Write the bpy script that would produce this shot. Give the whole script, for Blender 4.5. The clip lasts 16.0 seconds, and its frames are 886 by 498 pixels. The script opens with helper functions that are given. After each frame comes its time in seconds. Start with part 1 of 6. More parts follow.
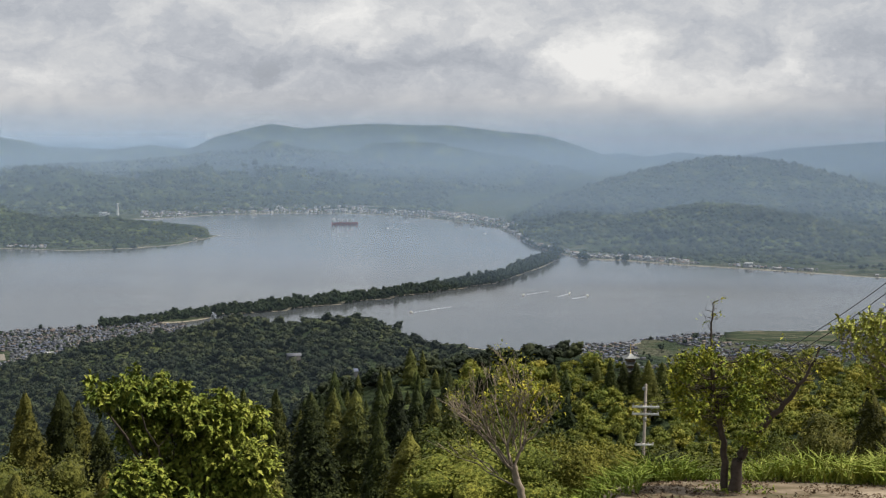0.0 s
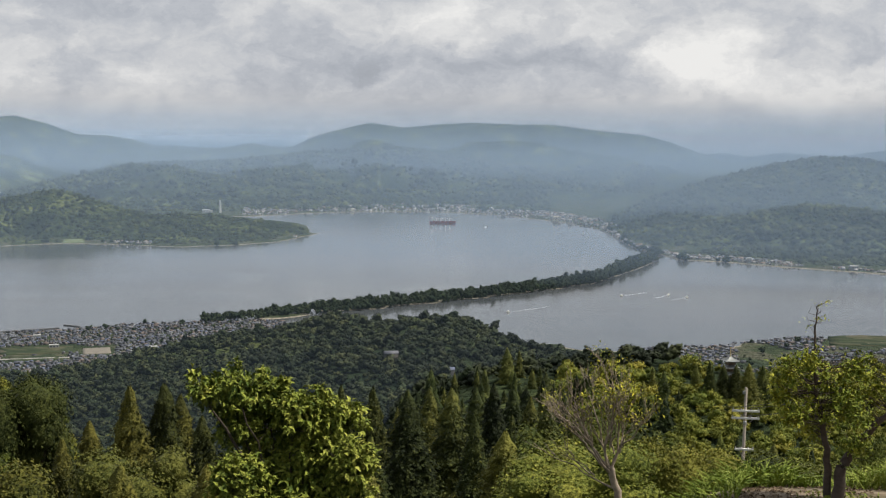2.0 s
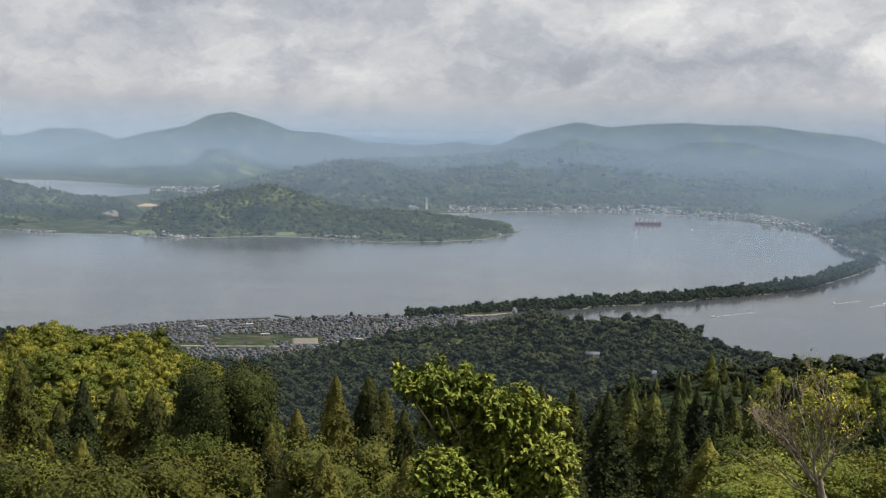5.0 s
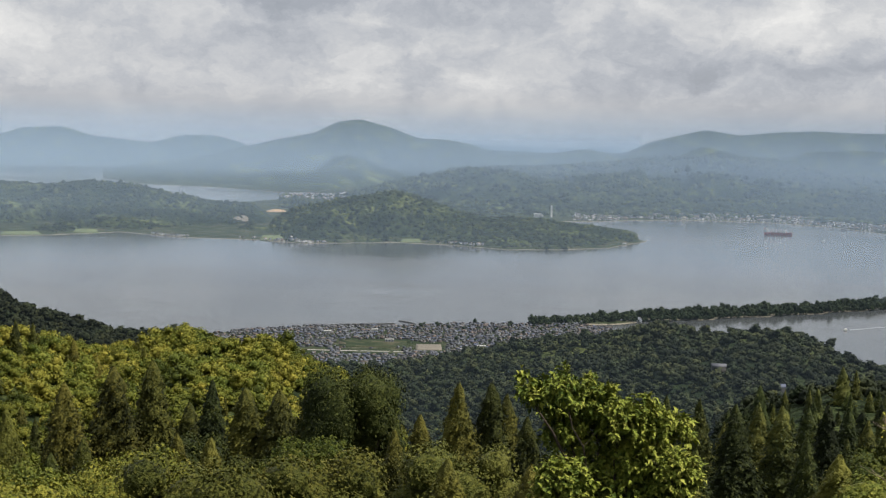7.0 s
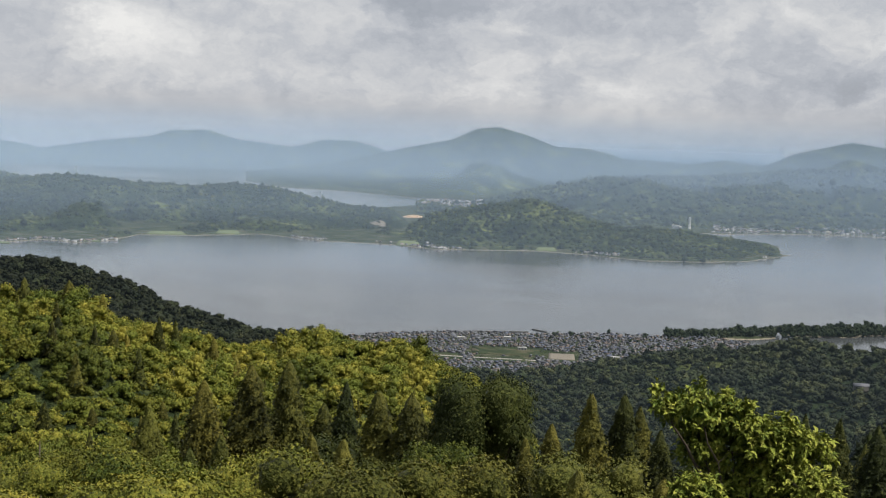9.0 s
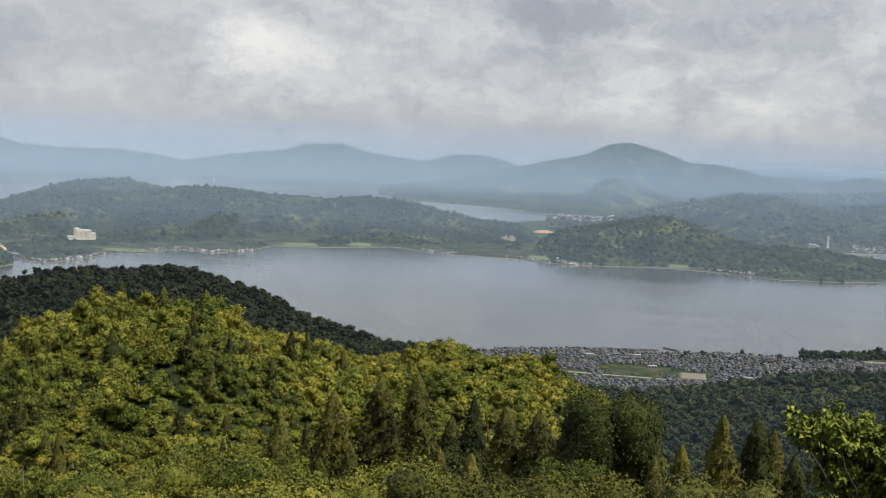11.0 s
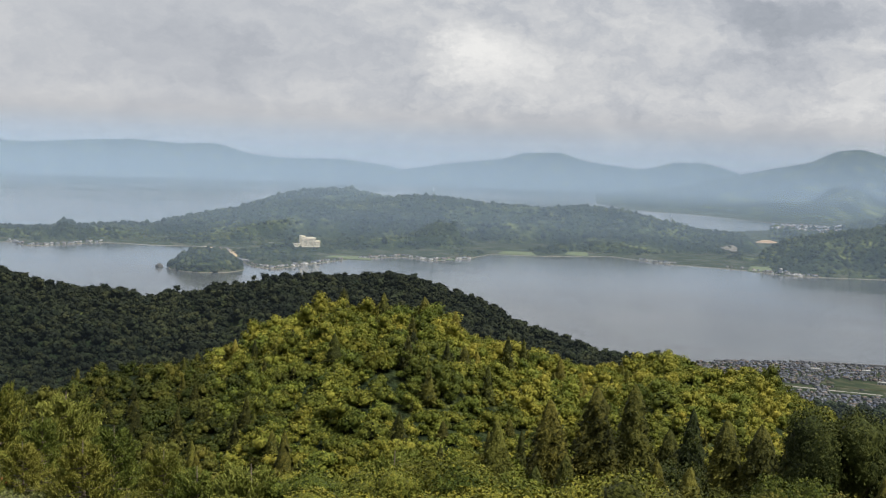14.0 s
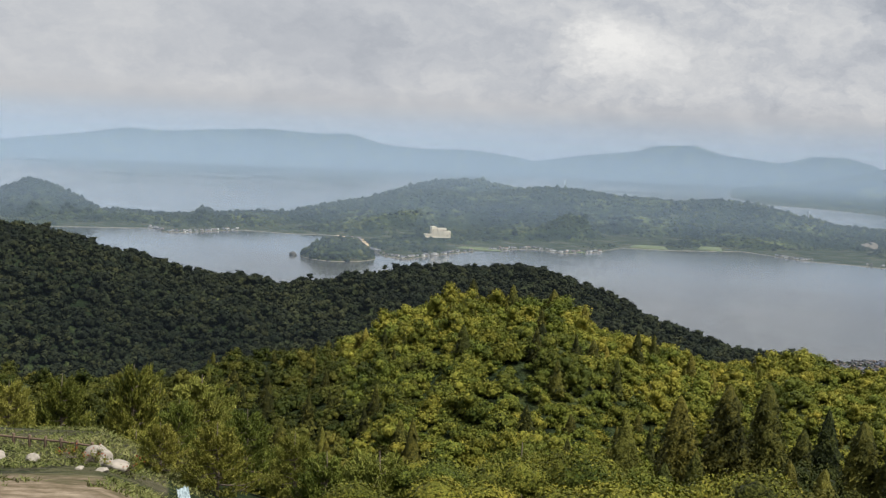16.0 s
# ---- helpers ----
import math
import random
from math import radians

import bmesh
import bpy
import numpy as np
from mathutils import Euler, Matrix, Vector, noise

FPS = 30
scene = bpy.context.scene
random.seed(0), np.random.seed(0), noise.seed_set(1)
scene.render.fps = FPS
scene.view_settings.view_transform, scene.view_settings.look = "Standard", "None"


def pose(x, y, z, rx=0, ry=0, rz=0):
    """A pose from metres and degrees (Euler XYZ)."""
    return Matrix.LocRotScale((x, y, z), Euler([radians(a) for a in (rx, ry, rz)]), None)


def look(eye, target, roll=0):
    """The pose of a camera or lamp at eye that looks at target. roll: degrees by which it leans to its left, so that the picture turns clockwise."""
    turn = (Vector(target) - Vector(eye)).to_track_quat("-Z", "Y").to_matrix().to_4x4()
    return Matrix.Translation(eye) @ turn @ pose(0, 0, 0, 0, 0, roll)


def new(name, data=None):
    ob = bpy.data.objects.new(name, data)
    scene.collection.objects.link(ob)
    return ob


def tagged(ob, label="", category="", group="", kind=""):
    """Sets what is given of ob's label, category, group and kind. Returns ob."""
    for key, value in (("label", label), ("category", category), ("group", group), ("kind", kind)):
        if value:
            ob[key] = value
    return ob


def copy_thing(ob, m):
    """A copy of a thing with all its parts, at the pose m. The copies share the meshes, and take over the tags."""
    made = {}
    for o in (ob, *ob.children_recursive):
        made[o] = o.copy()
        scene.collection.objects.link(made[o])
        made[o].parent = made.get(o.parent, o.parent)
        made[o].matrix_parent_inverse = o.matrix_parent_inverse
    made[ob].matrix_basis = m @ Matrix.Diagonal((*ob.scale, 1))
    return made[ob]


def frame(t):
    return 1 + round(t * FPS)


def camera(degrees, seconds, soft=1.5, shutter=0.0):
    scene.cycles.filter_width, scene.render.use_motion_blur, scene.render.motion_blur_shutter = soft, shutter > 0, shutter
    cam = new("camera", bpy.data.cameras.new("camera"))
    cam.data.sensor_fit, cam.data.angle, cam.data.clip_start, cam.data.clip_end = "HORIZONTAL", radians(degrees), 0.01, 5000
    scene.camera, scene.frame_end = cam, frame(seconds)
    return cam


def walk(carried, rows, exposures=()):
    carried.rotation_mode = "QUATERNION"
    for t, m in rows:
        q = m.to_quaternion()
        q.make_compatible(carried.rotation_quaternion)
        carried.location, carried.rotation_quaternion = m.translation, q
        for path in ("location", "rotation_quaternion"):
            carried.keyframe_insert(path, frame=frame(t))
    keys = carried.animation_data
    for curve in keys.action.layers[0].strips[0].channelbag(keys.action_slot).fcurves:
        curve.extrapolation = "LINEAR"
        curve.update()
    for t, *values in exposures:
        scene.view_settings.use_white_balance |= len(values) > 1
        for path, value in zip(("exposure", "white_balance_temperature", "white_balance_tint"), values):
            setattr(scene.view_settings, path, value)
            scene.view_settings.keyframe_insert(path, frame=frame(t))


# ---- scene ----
cam = camera(38.46, 16.0, 1.25)
EYE, ARM = 90.0, 0.15
# seconds, then the camera's turn: rx, ry, rz in degrees; it swings round a point ARM metres behind the lens
ROWS = [
    (0, 85.10, -0.00, 0.00),
    (0.5, 85.17, 0.15, 1.10),
    (1, 85.18, 0.19, 2.05),
    (1.5, 85.14, -0.02, 3.12),
    (2, 85.06, -0.16, 4.43),
    (2.5, 84.59, -0.28, 5.65),
    (3, 84.36, -0.12, 7.01),
    (3.5, 84.53, -0.31, 8.41),
    (4, 84.80, -0.49, 10.22),
    (6.5, 85.05, -0.95, 17.98),
    (7, 85.20, -0.96, 19.31),
    (7.5, 85.26, -1.19, 20.67),
    (8, 85.35, -1.36, 21.94),
    (8.5, 85.43, -1.52, 23.98),
    (9, 85.40, -1.83, 25.49),
    (11.5, 85.93, -2.16, 32.97),
    (12, 85.87, -2.02, 34.53),
    (12.5, 85.72, -1.89, 36.04),
    (13, 85.87, -1.90, 37.55),
    (13.5, 85.83, -1.98, 39.25),
    (14, 85.90, -1.96, 41.17),
    (14.5, 85.94, -2.12, 42.77),
    (15, 85.87, -2.45, 44.27),
    (15.5, 85.58, -2.34, 45.67),
    (16, 85.30, -2.41, 47.09),
]
walk(cam, [(t, pose(-ARM * math.sin(radians(rz)), ARM * math.cos(radians(rz)) - ARM, EYE, rx, ry, rz)) for t, rx, ry, rz in ROWS])

# ---------------------------------------------------------------- light
SUN_EL, SUN_AZ = 58.0, -78.0      # elevation, and bearing to the left of straight ahead
sun_dir = Vector((-math.sin(radians(SUN_AZ)) * math.cos(radians(SUN_EL)), math.cos(radians(SUN_AZ)) * math.cos(radians(SUN_EL)), math.sin(radians(SUN_EL))))
sun_data = bpy.data.lights.new("sun", "SUN")
sun_data.energy, sun_data.angle, sun_data.color = 5.0, radians(0.53), (1.0, 0.93, 0.82)
sun = new("sun", sun_data)
sun.matrix_world = look(sun_dir * 1000, (0, 0, 0))


class Nodes:
    """A small helper to write node trees."""

    def __init__(self, tree):
        self.tree = tree
        tree.nodes.clear()

    def add(self, kind, settings=None, **inputs):
        n = self.tree.nodes.new(kind)
        for k, v in (settings or {}).items():
            setattr(n, k, v)
        for k, v in inputs.items():
            self.put(n, k, v)
        return n

    def put(self, n, key, v):
        key = int(key[1:]) if key[0] == "i" and key[1:].isdigit() else key.replace("_", " ")
        s = n.inputs[key]
        if isinstance(v, bpy.types.NodeSocket):
            self.tree.links.new(v, s)
        else:
            s.default_value = v

    def math(self, op, a, b=0.0, clamp=False):
        return self.add("ShaderNodeMath", {"operation": op, "use_clamp": clamp}, i0=a, i1=b).outputs[0]

    def vmath(self, op, a, b):
        n = self.add("ShaderNodeVectorMath", {"operation": op}, i0=a, i1=b)
        return n.outputs["Value"] if op in ("DOT_PRODUCT", "LENGTH", "DISTANCE") else n.outputs[0]

    def noise(self, vector, scale, detail=4.0, rough=0.55, distortion=0.0):
        return self.add("ShaderNodeTexNoise", None, Vector=vector, Scale=scale, Detail=detail, Roughness=rough, Distortion=distortion).outputs["Fac"]

    def ramp(self, fac, *stops):
        n = self.add("ShaderNodeValToRGB", None, Fac=fac)
        el = n.color_ramp.elements
        while len(el) < len(stops):
            el.new(0.5)
        for e, (p, c) in zip(el, stops):
            e.position, e.color = p, (c, c, c, 1) if isinstance(c, (int, float)) else (*c, 1)
        return n.outputs["Color"]

    def mix(self, fac, a, b, blend="MIX"):
        n = self.add("ShaderNodeMix", {"data_type": "RGBA", "blend_type": blend})
        for s, v in ((n.inputs[0], fac), (n.inputs[6], a), (n.inputs[7], b)):
            if isinstance(v, bpy.types.NodeSocket):
                self.tree.links.new(v, s)
            else:
                s.default_value = (*v, 1) if isinstance(v, tuple) and len(v) == 3 else v
        return n.outputs[2]

    def maprange(self, v, a, b, c=0.0, d=1.0, smooth=False):
        return self.add("ShaderNodeMapRange", {"interpolation_type": "SMOOTHSTEP" if smooth else "LINEAR"}, i0=v, i1=a, i2=b, i3=c, i4=d).outputs[0]


world = bpy.data.worlds.new("sky")
scene.world = world
world.use_nodes = True
w = Nodes(world.node_tree)
way = w.add("ShaderNodeTexCoord").outputs["Generated"]
sep = w.add("ShaderNodeSeparateXYZ", None, Vector=way)
sky = w.add("ShaderNodeTexSky", {"sky_type": "NISHITA", "sun_disc": False, "sun_elevation": radians(SUN_EL), "sun_rotation": radians(-SUN_AZ), "air_density": 1.6, "dust_density": 1.2})
# bearing and height in degrees, ruffled so that the edges of the clouds billow
bear = w.math("MULTIPLY", w.math("ARCTAN2", w.math("MULTIPLY", sep.outputs["X"], -1.0), sep.outputs["Y"]), 57.2958)
lift = w.math("MULTIPLY", w.math("ARCSINE", sep.outputs["Z"]), 57.2958)
place = w.add("ShaderNodeCombineXYZ", None, X=bear, Y=w.math("MULTIPLY", lift, 1.5), Z=0.0).outputs[0]
ruffle = w.add("ShaderNodeTexNoise", None, Vector=place, Scale=0.24, Detail=9.0, Roughness=0.62)
shift = w.vmath("MULTIPLY", w.vmath("SUBTRACT", ruffle.outputs["Color"], (0.5, 0.5, 0.5)), (9.0, 7.0, 0.0))
ruffled = w.vmath("ADD", place, shift)
# the main cloud masses and gaps: bearing, height, half width, half height in degrees, and how bright
MASSES = [(4.7, 5.5, 4.0, 1.5, 0.26), (-2.2, 5.2, 1.9, 1.3, 0.20), (-7.0, 3.6, 1.9, 1.9, 0.30), (-11.3, 2.3, 2.6, 0.9, 0.24), (-15.5, 3.7, 1.0, 1.7, 0.20), (7.4, 3.4, 3.4, 0.9, -0.17), (0.2, 3.6, 2.9, 0.7, -0.16), (-11.2, 4.8, 2.6, 1.2, -0.10), (-18.6, 2.6, 1.7, 3.0, -0.15), (17.2, 2.5, 1.4, 0.7, 0.17), (23.3, 3.0, 1.7, 1.1, 0.13), (22.2, 4.8, 2.6, 1.2, 0.10), (30.9, 4.9, 3.4, 1.6, 0.12), (27.0, 6.7, 3.4, 0.8, -0.36), (40.9, 4.9, 2.6, 1.2, 0.19), (38.3, 4.0, 3.6, 0.9, 0.16), (46.5, 2.4, 3.4, 0.5, 0.08), (52.0, 4.8, 5.0, 1.8, -0.11), (56.5, 2.3, 6.0, 0.5, 0.07)]
body = w.noise(ruffled, 0.085, 3.0, 0.5)
billows = w.noise(ruffled, 0.36, 7.0, 0.6)
fine = w.noise(place, 1.1, 6.0, 0.6, 0.4)
calm = w.maprange(bear, 40.0, 52.0, 1.0, 0.45, True)
shape = w.math("ADD", w.math("MULTIPLY", w.math("SUBTRACT", body, 0.5), 0.42), w.math("MULTIPLY", w.math("SUBTRACT", billows, 0.5), 0.62))
shape = w.math("ADD", shape, w.math("MULTIPLY", w.math("SUBTRACT", fine, 0.5), 0.14))
shape = w.math("ADD", w.math("MULTIPLY", shape, calm), 0.575)
for az, el, wide, high, amount in MASSES:
    off = w.vmath("MULTIPLY", w.vmath("SUBTRACT", ruffled, (az, el * 1.5, 0.0)), (1 / wide, 1 / (high * 1.5), 0.0))
    near_it = w.maprange(w.math("SQRT", w.vmath("DOT_PRODUCT", off, off)), 1.75, 0.0, 0.0, 1.0, True)
    shape = w.math("ADD", shape, w.math("MULTIPLY", near_it, amount * 0.8))
cloud = w.ramp(shape, (0.22, (0.29, 0.315, 0.37)), (0.42, (0.385, 0.41, 0.46)), (0.55, (0.485, 0.505, 0.545)), (0.66, (0.585, 0.595, 0.615)), (0.88, (0.80, 0.795, 0.785)))
veil = w.maprange(lift, -0.8, 2.0, 0.25, 1.0, True)
cloud = w.mix(veil, (0.385, 0.415, 0.46), cloud)
cloud = w.mix(w.maprange(lift, 0.8, 2.8, 0.4, 0.0, True), cloud, (0.45, 0.45, 0.455))
cover = w.maprange(shape, 0.28, 0.48, 0.94, 0.98, True)
clear = w.add("ShaderNodeBackground", None, Color=sky.outputs[0], Strength=0.11)
grey = w.add("ShaderNodeBackground", None, Color=cloud, Strength=0.95)
both = w.add("ShaderNodeMixShader", None, i0=cover, i1=clear.outputs[0], i2=grey.outputs[0])
w.add("ShaderNodeOutputWorld", None, Surface=both.outputs[0])
scene.view_settings.exposure = 0.15

# ---------------------------------------------------------------- materials


def material(name, rough=0.8, spec=0.3):
    m = bpy.data.materials.new(name)
    m.use_nodes = True
    n = Nodes(m.node_tree)
    b = n.add("ShaderNodeBsdfPrincipled", None, Roughness=rough)
    b.inputs["Specular IOR Level"].default_value = spec
    n.add("ShaderNodeOutputMaterial", None, Surface=b.outputs[0])
    return m, n, b


def bump(n, b, height, strength, distance):
    node = n.add("ShaderNodeBump", None, Height=height, Strength=strength, Distance=distance)
    n.put(b, "Normal", node.outputs[0])


def leaf_material(name, dark, mid, light, translucent=0.25, rough=0.55, patches=0.35, speckle=0.4, hue=0.5):
    """Leaves: colour varies from leaf to leaf and from crown to crown, and some light passes through."""
    m, n, b = material(name, rough, 0.12)
    geo = n.add("ShaderNodeNewGeometry")
    info = n.add("ShaderNodeObjectInfo")
    crown = n.math("FRACT", n.math("ADD", n.add("ShaderNodeAttribute", {"attribute_name": "tint"}).outputs["Fac"], info.outputs["Random"]))
    fac = n.math("ADD", n.math("MULTIPLY", geo.outputs["Random Per Island"], speckle), n.math("MULTIPLY", crown, 0.85 - speckle))
    patch = n.math("ADD", n.math("MULTIPLY", n.noise(geo.outputs["Position"], patches, 3.0), 0.5), n.math("MULTIPLY", n.noise(geo.outputs["Position"], patches * 0.12, 4.0), 0.5))
    fac = n.math("ADD", fac, n.math("MULTIPLY", n.math("SUBTRACT", patch, 0.5), 2.1))
    tufts = n.noise(geo.outputs["Position"], patches * 16, 4.0, 0.7)
    fac = n.math("ADD", fac, n.math("MULTIPLY", n.math("SUBTRACT", tufts, 0.5), 1.3))
    col = n.ramp(fac, (0.05, dark), (0.45, mid), (0.95, light))
    bump(n, b, tufts, 0.7, 0.25 / patches * 0.35)
    other = n.math("FRACT", n.math("MULTIPLY", crown, 7.31))
    col = n.mix(hue, col, n.mix(1.0, col, n.ramp(other, (0.0, (0.66, 0.90, 0.82)), (0.5, (1.0, 1.0, 0.9)), (1.0, (1.14, 1.04, 0.85))), "MULTIPLY"))
    n.put(b, "Base Color", col)
    t = n.add("ShaderNodeBsdfTranslucent", None, Color=col)
    s = n.add("ShaderNodeMixShader", None, i0=translucent, i1=b.outputs[0], i2=t.outputs[0])
    n.add("ShaderNodeOutputMaterial", None, Surface=s.outputs[0])
    return m


def plain_material(name, colour, rough=0.7, scale=8.0, spread=0.25, metal=0.0, relief=0.0):
    """A surface with grain at two scales."""
    m, n, b = material(name, rough)
    at = n.add("ShaderNodeTexCoord").outputs["Object"]
    v = n.math("ADD", n.math("MULTIPLY", n.noise(at, scale, 5.0), 0.6), n.math("MULTIPLY", n.noise(at, scale * 0.17, 3.0), 0.4))
    lo, hi = tuple(c * (1 - spread) for c in colour), tuple(min(1, c * (1 + spread)) for c in colour)
    n.put(b, "Base Color", n.ramp(v, (0.3, lo), (0.7, hi)))
    b.inputs["Metallic"].default_value = metal
    if relief:
        bump(n, b, v, 0.6, relief)
    return m


def random_material(name, colours, rough=0.75):
    """One colour of a few for each piece."""
    m, n, b = material(name, rough)
    geo = n.add("ShaderNodeNewGeometry")
    info = n.add("ShaderNodeObjectInfo")
    r = n.math("FRACT", n.math("ADD", geo.outputs["Random Per Island"], info.outputs["Random"]))
    c = n.ramp(r, *[(i / len(colours), k) for i, k in enumerate(colours)])
    c.node.color_ramp.interpolation = "CONSTANT"
    grain = n.noise(geo.outputs["Position"], 1.5, 4.0)
    n.put(b, "Base Color", n.mix(0.35, c, n.ramp(grain, (0.3, 0.35), (0.7, 1.0)), "MULTIPLY"))
    return m


# the land: wooded hills, lighter clearings, dry lowland and a strip of sand along the shore
land_mat, n, b = material("wooded_land", 0.9, 0.1)
pos = n.add("ShaderNodeNewGeometry").outputs["Position"]
zz = n.add("ShaderNodeSeparateXYZ", None, Vector=pos).outputs["Z"]
crowns = n.add("ShaderNodeTexVoronoi", None, Vector=pos, Scale=0.32).outputs["Distance"]
small = n.noise(pos, 0.25, 6.0, 0.7)
stands = n.noise(pos, 0.018, 5.0, 0.6)
wood = n.ramp(n.math("ADD", n.math("MULTIPLY", stands, 0.6), n.math("MULTIPLY", small, 0.4)), (0.36, (0.010, 0.018, 0.009)), (0.5, (0.020, 0.032, 0.014)), (0.55, (0.042, 0.058, 0.022)), (0.62, (0.12, 0.14, 0.045)))
low = n.ramp(n.noise(pos, 0.05, 5.0, 0.6), (0.35, (0.02, 0.032, 0.014)), (0.5, (0.036, 0.05, 0.021)), (0.62, (0.085, 0.085, 0.055)), (0.7, (0.03, 0.042, 0.018)))
edge = n.math("ADD", zz, n.math("MULTIPLY", n.math("SUBTRACT", n.noise(pos, 0.06, 4.0), 0.5), 5.0))
col = n.mix(n.maprange(edge, 1.6, 3.4), low, wood)
bare = n.add("ShaderNodeAttribute", {"attribute_name": "soil"}).outputs["Fac"]
dirt = n.ramp(n.math("ADD", n.math("MULTIPLY", n.noise(pos, 1.6, 6.0, 0.65), 0.6), n.math("MULTIPLY", n.noise(pos, 0.35, 3.0), 0.4)), (0.36, (0.055, 0.062, 0.025)), (0.45, (0.12, 0.095, 0.06)), (0.54, (0.20, 0.16, 0.115)), (0.66, (0.34, 0.285, 0.215)))
col = n.mix(bare, col, dirt)
sand = n.mix(n.maprange(zz, 0.1, 0.32), (0.30, 0.27, 0.21), col)
n.put(b, "Base Color", sand)
spurs = n.noise(pos, 0.028, 7.0, 0.62)
bump(n, b, n.math("ADD", n.math("ADD", n.math("MULTIPLY", crowns, -0.8), small), n.math("MULTIPLY", spurs, 7.0)), n.math("SUBTRACT", 1.0, n.math("MULTIPLY", bare, 0.93)), 2.4)

water_mat, n, b = material("bay_water", 0.08, 0.5)
pos = n.add("ShaderNodeNewGeometry").outputs["Position"]
ripples = n.noise(pos, 0.35, 5.0, 0.65)
slick = n.noise(n.vmath("MULTIPLY", pos, (0.004, 0.011, 1.0)), 1.0, 5.0, 0.6, 0.8)
n.put(b, "Base Color", n.ramp(slick, (0.35, (0.052, 0.060, 0.066)), (0.65, (0.070, 0.075, 0.078))))
n.put(b, "Roughness", n.maprange(slick, 0.35, 0.65, 0.06, 0.17))
b.inputs["IOR"].default_value = 1.333
bump(n, b, ripples, 0.10, 0.4)

# air-light haze put in as thin tinted sheets ringed round the lookout, clear at the water and at their upper edge
def haze_sheet_material(name, amount, low, top, dist):
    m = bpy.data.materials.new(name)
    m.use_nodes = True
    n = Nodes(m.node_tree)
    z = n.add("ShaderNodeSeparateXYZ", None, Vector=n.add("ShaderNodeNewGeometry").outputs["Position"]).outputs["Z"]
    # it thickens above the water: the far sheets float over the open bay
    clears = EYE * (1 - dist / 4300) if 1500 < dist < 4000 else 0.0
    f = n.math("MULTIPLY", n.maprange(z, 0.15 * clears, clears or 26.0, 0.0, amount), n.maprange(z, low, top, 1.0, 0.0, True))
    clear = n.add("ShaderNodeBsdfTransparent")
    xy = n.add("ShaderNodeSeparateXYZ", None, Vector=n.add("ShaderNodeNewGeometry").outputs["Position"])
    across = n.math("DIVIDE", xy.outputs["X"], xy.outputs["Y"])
    # strength set by bearing: thinned before the left ridge, raised towards the right
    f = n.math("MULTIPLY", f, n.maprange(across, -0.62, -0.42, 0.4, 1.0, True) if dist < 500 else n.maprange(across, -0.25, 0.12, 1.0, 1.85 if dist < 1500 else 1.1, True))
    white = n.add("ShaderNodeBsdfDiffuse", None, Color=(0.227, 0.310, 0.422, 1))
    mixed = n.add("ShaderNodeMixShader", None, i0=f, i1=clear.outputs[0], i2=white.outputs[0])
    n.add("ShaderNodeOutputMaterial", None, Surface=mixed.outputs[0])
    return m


bark_mat = plain_material("grey_brown_bark", (0.17, 0.14, 0.115), 0.9, 14.0, 0.4, relief=0.02)
lichen_bark_mat = plain_material("lichen_bark", (0.27, 0.22, 0.17), 0.9, 18.0, 0.45, relief=0.02)
dark_bark_mat = plain_material("dark_bark", (0.07, 0.055, 0.045), 0.9, 14.0, 0.4, relief=0.02)
leaf_near = leaf_material("cherry_leaves", (0.05806, 0.0958, 0.01597), (0.2177, 0.254, 0.03774), (0.5226, 0.5081, 0.1089), 0.45, hue=0.0)
leaf_yellow = leaf_material("yellowing_leaves", (0.1296, 0.1728, 0.02016), (0.3888, 0.3888, 0.0432), (0.792, 0.6624, 0.072), 0.48, hue=0.0)
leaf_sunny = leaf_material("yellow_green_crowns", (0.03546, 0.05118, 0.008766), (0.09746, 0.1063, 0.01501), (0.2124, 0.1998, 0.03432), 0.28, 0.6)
# darker than sunlit_crowns; on the near ridge it paints the shaded flank
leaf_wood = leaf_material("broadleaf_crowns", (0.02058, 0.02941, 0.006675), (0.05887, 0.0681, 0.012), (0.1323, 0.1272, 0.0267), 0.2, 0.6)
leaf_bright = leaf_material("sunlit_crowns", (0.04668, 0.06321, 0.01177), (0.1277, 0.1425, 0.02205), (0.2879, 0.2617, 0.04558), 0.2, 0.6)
leaf_cedar = leaf_material("cypress_sprays", (0.009709, 0.01369, 0.004563), (0.04854, 0.05171, 0.01065), (0.1664, 0.1521, 0.03042), 0.15, 0.65)
leaf_pine = leaf_material("pine_needles", (0.05203, 0.0697, 0.01394), (0.1514, 0.1643, 0.02988), (0.3121, 0.2988, 0.07468), 0.3, 0.6)
# dark cedar green that also holds the cloud shade over the stand
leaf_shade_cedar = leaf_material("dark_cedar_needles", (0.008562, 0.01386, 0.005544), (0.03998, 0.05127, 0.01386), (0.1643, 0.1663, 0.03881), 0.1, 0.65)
leaf_evergreen = leaf_material("evergreen_crown", (0.0081, 0.0135, 0.00405), (0.027, 0.0378, 0.0081), (0.0837, 0.0945, 0.02025), 0.1, 0.6, hue=0.0)
# a dark kind of wood, lowered further to paint cloud shade on the hill
leaf_dark_shade = leaf_material("dark_wood", (0.012, 0.018, 0.0105), (0.024, 0.033, 0.016), (0.062, 0.072, 0.030), 0.1, 0.65, 0.2, 0.2)
# nearly black needles: the ridge's cloud shade is put into this colour
leaf_ridge_shade = leaf_material("ridge_pines", (0.00621, 0.01009, 0.005434), (0.01397, 0.0194, 0.009315), (0.04037, 0.04658, 0.01863), 0.06, 0.7, 0.2, 0.45)
